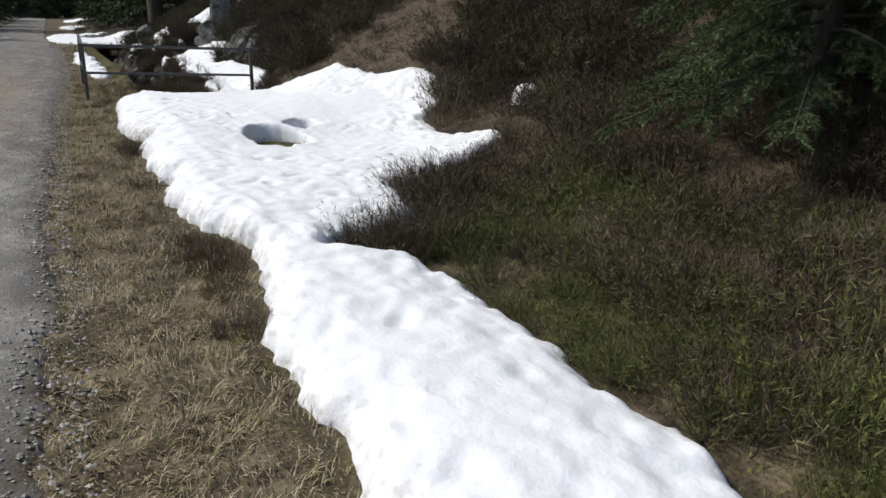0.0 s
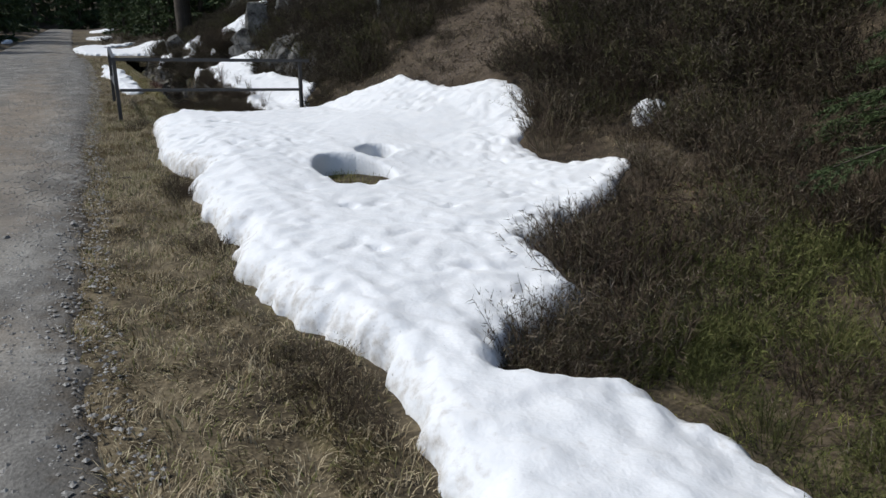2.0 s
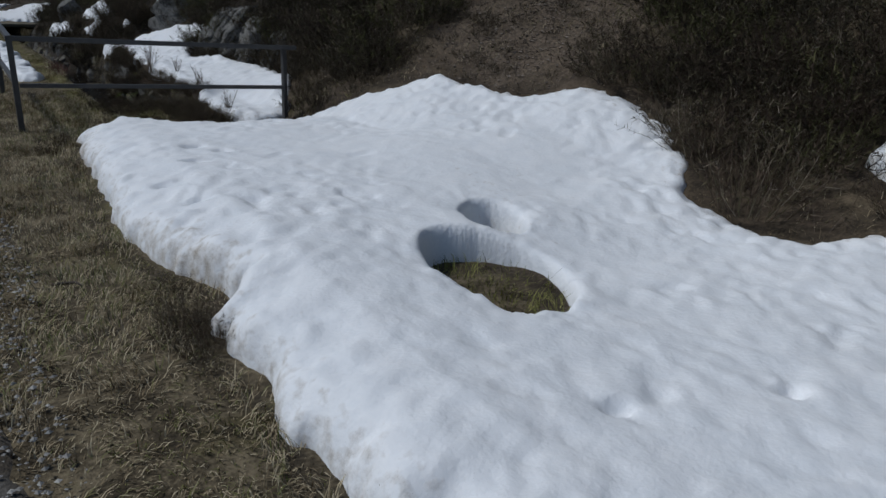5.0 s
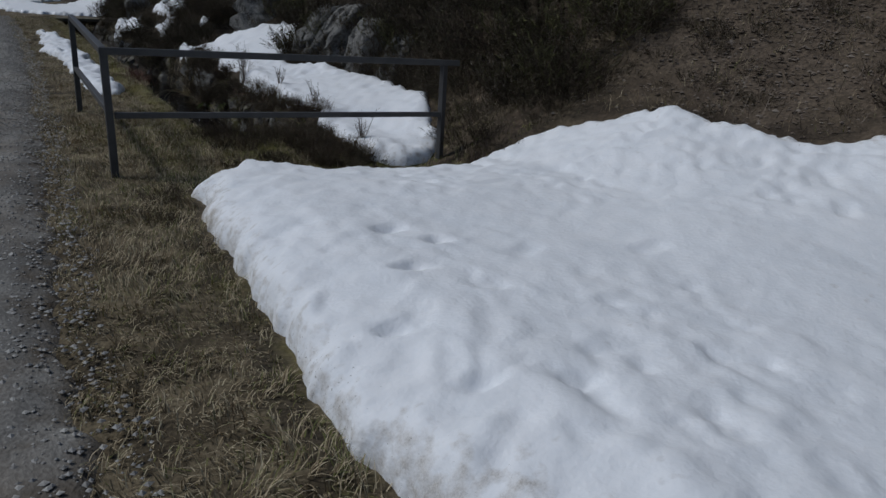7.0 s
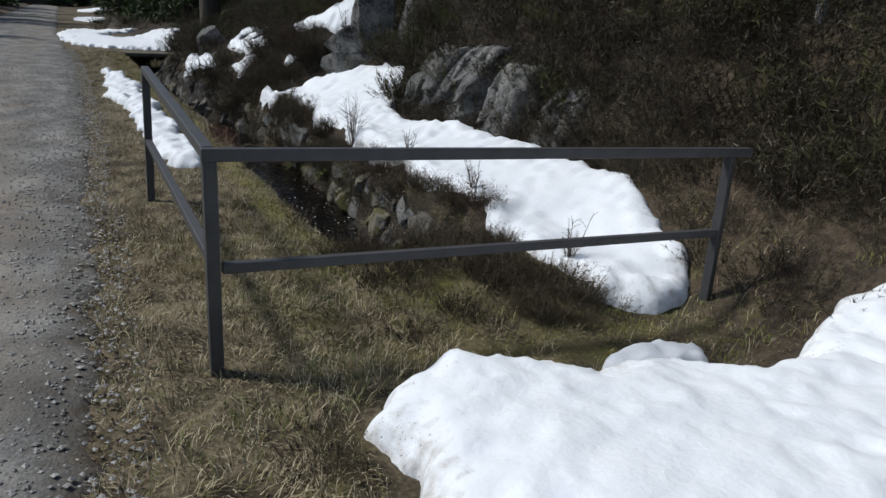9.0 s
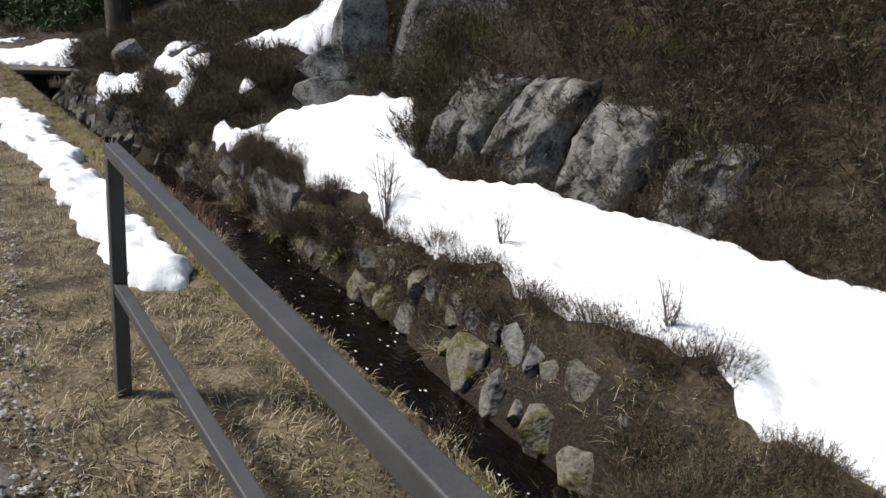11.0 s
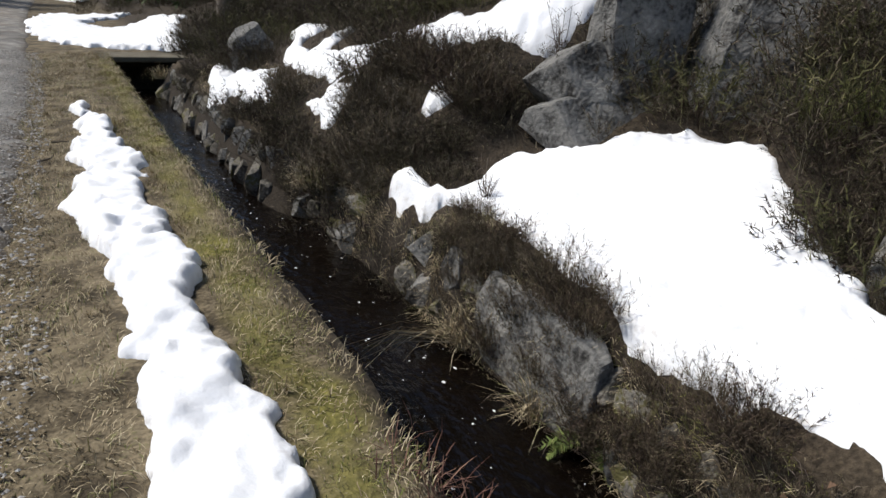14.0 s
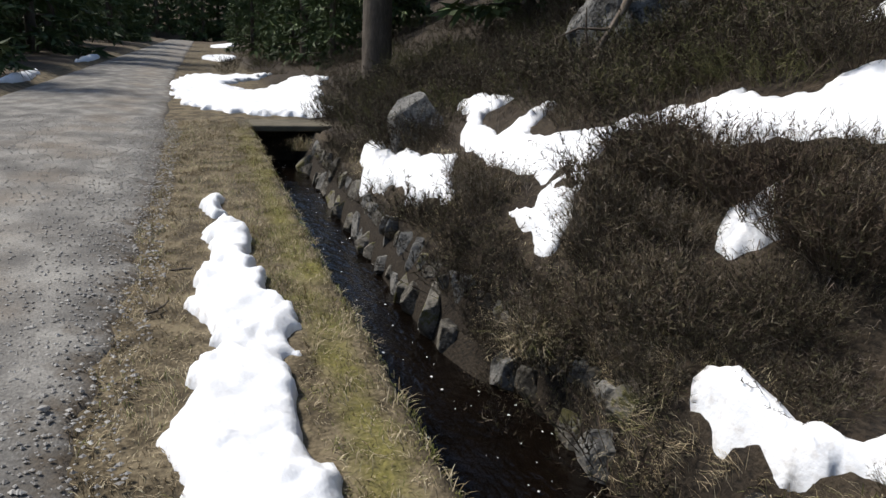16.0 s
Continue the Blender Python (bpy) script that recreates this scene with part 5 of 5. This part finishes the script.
leaf_heap(2.82, 18.7, np.array((0.07, 0.28)), 420, 61, "withered brown leaves caught round the birch shoots")
leaf_heap(2.8, 17.7, np.array((0.08, 0.3)), 260, 62, "withered brown leaves on the bank's brow")
leaf_heap(4.3, 5.4, np.array((0.5, 0.4)), 700, 63, "reddish dead leaves and bracken among the heather")

q = np.random.default_rng(64)
p = np.column_stack([q.normal(1.46, 0.06, 500), q.normal(19.4, 0.35, 500)])
v, f = blades(p, q.uniform(0.06, 0.2, 500), q.uniform(0.003, 0.006, 500), np.abs(q.normal(0.7, 0.35, 500)), q.uniform(0.1, 0.5, 500), q, land(np.minimum(p[:, 0], 1.5), p[:, 1]) - 0.01)
tagged(new("red_twigs", sheet("red_twigs", v, f, RED_TWIG, False)), "reddish-brown dead stems on the ditch edge", "twigs", kind="stuff")


def conifer(seed, height, reach, boughs, twigs, needles, start, droop, needle_size=(0.03, 0.05), width=0.004):
    """Trunk and crown of a spruce: whorled drooping boughs with hanging needled twigs."""
    q = np.random.default_rng(seed)
    trunk = tube([(0, 0, -0.3), (0.02, 0, height * 0.3), (0, 0.03, height * 0.7), (0, 0, height)], (0.035 * height ** 0.8, 0.028 * height ** 0.8, 0.014 * height ** 0.8, 0.01), 10)
    wood, starts, ways = [], [], []
    for k in range(boughs):
        h = start + (height * 0.97 - start) * (k / boughs) ** 1.15
        a = k * 2.4 + q.normal(0, 0.3)
        long = reach * (1 - (h - start) / (height - start)) ** 0.75 * q.uniform(0.75, 1.1) + 0.15
        out = np.array([math.cos(a), math.sin(a), 0.0])
        f = np.linspace(0, 1, 5)
        line = np.array([out * long * t + (0, 0, h + long * (0.1 * t - droop * t * t + 0.12 * t ** 4)) for t in f])
        wood.append(tube(line, 0.012 * long * (1.15 - f) + 0.002, 4))
        across = np.array([-out[1], out[0], 0.0])
        for t in np.linspace(0.15, 1, twigs):
            s = np.array([np.interp(t, f, line[:, c]) for c in range(3)])
            for side in (-1, 1):
                w = out * 0.75 + across * side * q.uniform(0.35, 0.9) + (0, 0, q.uniform(-0.95, -0.15))
                w /= np.linalg.norm(w)
                l = long * q.uniform(0.16, 0.3) * (1.25 - 0.7 * t)
                at = s + w * l * q.uniform(0, 1, needles)[:, None]
                starts.append(at)
                d = w * 0.9 + q.normal(0, 0.55, (needles, 3))
                ways.append(d / np.linalg.norm(d, axis=1, keepdims=True))
    starts, ways = np.concatenate(starts), np.concatenate(ways)
    n = len(starts)
    leaf = slivers(starts, ways, q.uniform(*needle_size, n), np.full(n, width), q)
    return sheet("trunk", *joined([trunk] + wood), BARK, True), sheet("crown", *leaf, NEEDLE, False)


def tree(name, label, meshes, x, y, scale=1.0, turn=0.0, group=""):
    ob = tagged(new(name), label, "tree", group)
    part("trunk", meshes[0], ob)
    part("crown", meshes[1], ob)
    ob.matrix_world = Matrix.Translation((x, y, float(land(x, y, False)) - 0.05)) @ Matrix.Rotation(turn, 4, "Z") @ Matrix.Diagonal((scale, scale, scale, 1))
    return ob


near_spruce = conifer(3, 5.5, 1.75, 112, 24, 70, 0.6, 0.5, (0.035, 0.065), 0.008)
tree("spruce_tree", "dark green spruce with low drooping boughs beside the snow", near_spruce, 5.55, 3.55, 1.0, 0.4)
FOREST = [conifer(21, 9, 2.1, 36, 7, 5, 0.3, 0.3, (0.35, 0.6), 0.17), conifer(22, 11, 2.3, 40, 7, 5, 0.8, 0.35, (0.35, 0.6), 0.17), conifer(23, 8, 1.9, 34, 7, 5, 0.2, 0.28, (0.35, 0.6), 0.17)]
q = np.random.default_rng(12)
WOODS = "dark spruce in the dense wood behind the bank"
for k in range(26):
    tree("spruce_tree", WOODS, FOREST[k % 3], 8.2 + q.uniform(0, 4.5), -1 + k * 1.45 + q.uniform(-0.6, 0.6), q.uniform(0.8, 1.2), q.uniform(0, 6), "woodland spruces")
for k in range(20):
    tree("spruce_tree", WOODS, FOREST[k % 3], q.uniform(6.5, 14), 36 + k * 2.2 + q.uniform(-1, 1), q.uniform(0.8, 1.2), q.uniform(0, 6), "woodland spruces")
for k in range(26):
    tree("spruce_tree", "dark spruce in the wood across the track", FOREST[k % 3], q.uniform(-12, -5.6), 42 + k * 2.4 + q.uniform(-1, 1), q.uniform(0.8, 1.2), q.uniform(0, 6), "woodland spruces")
for k in range(34):
    tree("spruce_tree", "far dark spruce closing the view up the track", FOREST[k % 3], -26 + k * 1.6 + q.uniform(-0.5, 0.5), 118 + q.uniform(0, 14), q.uniform(1.0, 1.4), q.uniform(0, 6), "woodland spruces")
for x, y, size in ((7.3, 3.2, 0.8), (7.0, 1.6, 0.75), (7.6, 5.2, 0.7)):
    tree("spruce_tree", WOODS, FOREST[1], x, y, size, 3 * x, "woodland spruces")
for k in range(16):
    tree("spruce_tree", "young dark spruce beside the far track", FOREST[k % 3], 3.4 + 0.05 * k + q.uniform(0, 3), 45 + 4.2 * k + q.uniform(-1, 1), q.uniform(0.45, 0.8), q.uniform(0, 6), "woodland spruces")
tall = conifer(31, 13, 2.2, 34, 8, 8, 5.5, 0.35, (0.3, 0.5), 0.12)
tree("pine_tree", "tall conifer with a bare dark trunk on the slope", tall, 4.6, 37.2, 1.4, 1.0)
for k, (x, y) in enumerate([(7.6, 16.5), (8.0, 17.6), (7.4, 26.5), (6.8, 31.0), (7.8, 20.5)]):
    tree("pine_tree", "tall conifer with a bare thin trunk on the hillside", tall, x, y, 0.6, k * 1.3, "hillside conifers")


# a dead limb leaning on the slope
limb = tube([(4.5, 27.9, 1.9), (4.9, 28.0, 2.35), (5.35, 28.1, 2.95), (5.7, 28.3, 3.5)], (0.035, 0.04, 0.05, 0.06), 8)
side = [tube([(4.9, 28.0, 2.35), (4.75, 27.85, 2.7), (4.7, 27.8, 2.95)], (0.02, 0.014, 0.006), 5), tube([(5.2, 28.05, 2.75), (4.85, 28.2, 2.75), (4.55, 28.3, 2.6)], (0.02, 0.014, 0.006), 5), tube([(4.65, 27.95, 2.1), (4.35, 27.8, 2.2), (4.15, 27.7, 2.1)], (0.018, 0.012, 0.005), 5)]
tagged(new("dead_branch", sheet("dead_branch", *joined([limb] + side), TWIG, True)), "bare dead branch leaning down the heather slope", "branch")


# thin pale birches on the hillside
PALE_BARK = material("pale_bark", [(0.3, (0.12, 0.11, 0.10)), (0.5, (0.38, 0.36, 0.33)), (0.75, (0.6, 0.58, 0.54))], 9, 0.8, 50, 0.4, 0.01)


def birch(x, y, height, seed, lean):
    k = np.random.default_rng(seed)
    stem = tube([(0, 0, -0.2), (lean * 0.3, 0.02, height * 0.35), (lean * 0.7, -0.03, height * 0.7), (lean, 0, height)], (0.04, 0.035, 0.022, 0.006), 8)
    limbs = []
    for _ in range(16):
        h, a, l = k.uniform(0.25, 0.95) * height, k.uniform(0, 6.28), k.uniform(0.3, 0.9)
        p = np.array([lean * h / height, 0, h])
        e = p + l * np.array([math.cos(a), math.sin(a), 0.9])
        limbs.append(tube([p, (p + e) / 2 + (0, 0, -0.04), e], (0.01, 0.006, 0.002), 4))
        limbs += [tube([(p + e) / 2, (p + e) / 2 + k.normal(0, 0.25, 3)], (0.004, 0.001), 3) for _ in range(3)]
    ob = tagged(new("birch_tree"), "slender leafless birch with a pale trunk on the hillside", "tree", "hillside birches")
    part("trunk", sheet("trunk", *stem, PALE_BARK), ob)
    part("crown", sheet("crown", *joined(limbs), TWIG), ob)
    ob.matrix_world = pose(x, y, float(land(x, y)))


for k, (x, y, h, lean) in enumerate([(5.25, 14.75, 3.6, 0.2), (5.35, 15.05, 4.0, -0.1), (5.4, 15.5, 3.4, 0.25), (6.4, 16.4, 4.2, 0.1)]):
    birch(x, y, h, 90 + k, lean)


# sticks on the verge and pale stones lying on the track
def stick(x, y, length, turn, seed):
    k = np.random.default_rng(seed)
    pts = np.column_stack([np.linspace(-0.5, 0.5, 5) * length, k.normal(0, 0.012, 5), 0.012 + np.abs(k.normal(0, 0.006, 5))])
    ob = tagged(new("stick", sheet("stick", *tube(pts, (0.006, 0.009, 0.008, 0.007, 0.004), 6), BARK)), "short dark broken stick lying on the verge", "stick")
    ob.matrix_world = pose(x, y, float(land(x, y, False)) + 0.012, 0, 0, turn)


stick(0.24, 25.45, 0.1, 20, 1)
stick(0.47, 25.6, 0.18, 25, 2)
stick(0.35, 24.9, 0.2, 60, 3)
stick(0.2, 9.4, 0.16, -30, 4)


def pebble(x, y, r, seed):
    ob = tagged(new("pebble", rock_mesh(seed, r, r * 1.2, r * 0.6, STONES)), "loose grey pebble lying on the gravel track", "stone", "pebbles of the track")
    ob.matrix_world = pose(x, y, float(grade(y)) + 0.02, 0, 0, seed * 37)


k = np.random.default_rng(6)
for cx, cy in ((-1.05, 27.6), (-0.95, 30.6), (-0.7, 33.5), (-0.35, 24.0), (-0.5, 12.5), (-0.45, 7.5)):
    for n in range(7):
        pebble(cx + k.normal(0, 0.22), cy + k.normal(0, 0.16), k.uniform(0.012, 0.028), 500 + n)


# litter of small stones and bark on the bare slope
k = np.random.default_rng(14)
n = 2600
sx, sy = k.normal(5.8, 0.8, n), k.normal(12.0, 0.75, n)
sr = k.uniform(0.006, 0.03, n)
sv = octa[None] * np.array((1, 1, 0.5)) * sr[:, None, None] * k.uniform(0.5, 1.5, (n, 6, 1)) + np.column_stack([sx, sy, land(sx, sy)])[:, None]
keep = snow_reach(sx, sy) < -0.05
sv = sv[keep]
tagged(new("slope_litter", sheet("slope_litter", sv.reshape(-1, 3), (octa_faces[None] + 6 * np.arange(len(sv))[:, None, None]).reshape(-1, 3), TWIG, False)), "brown stones and bark litter on the bare slope", "litter", kind="stuff")
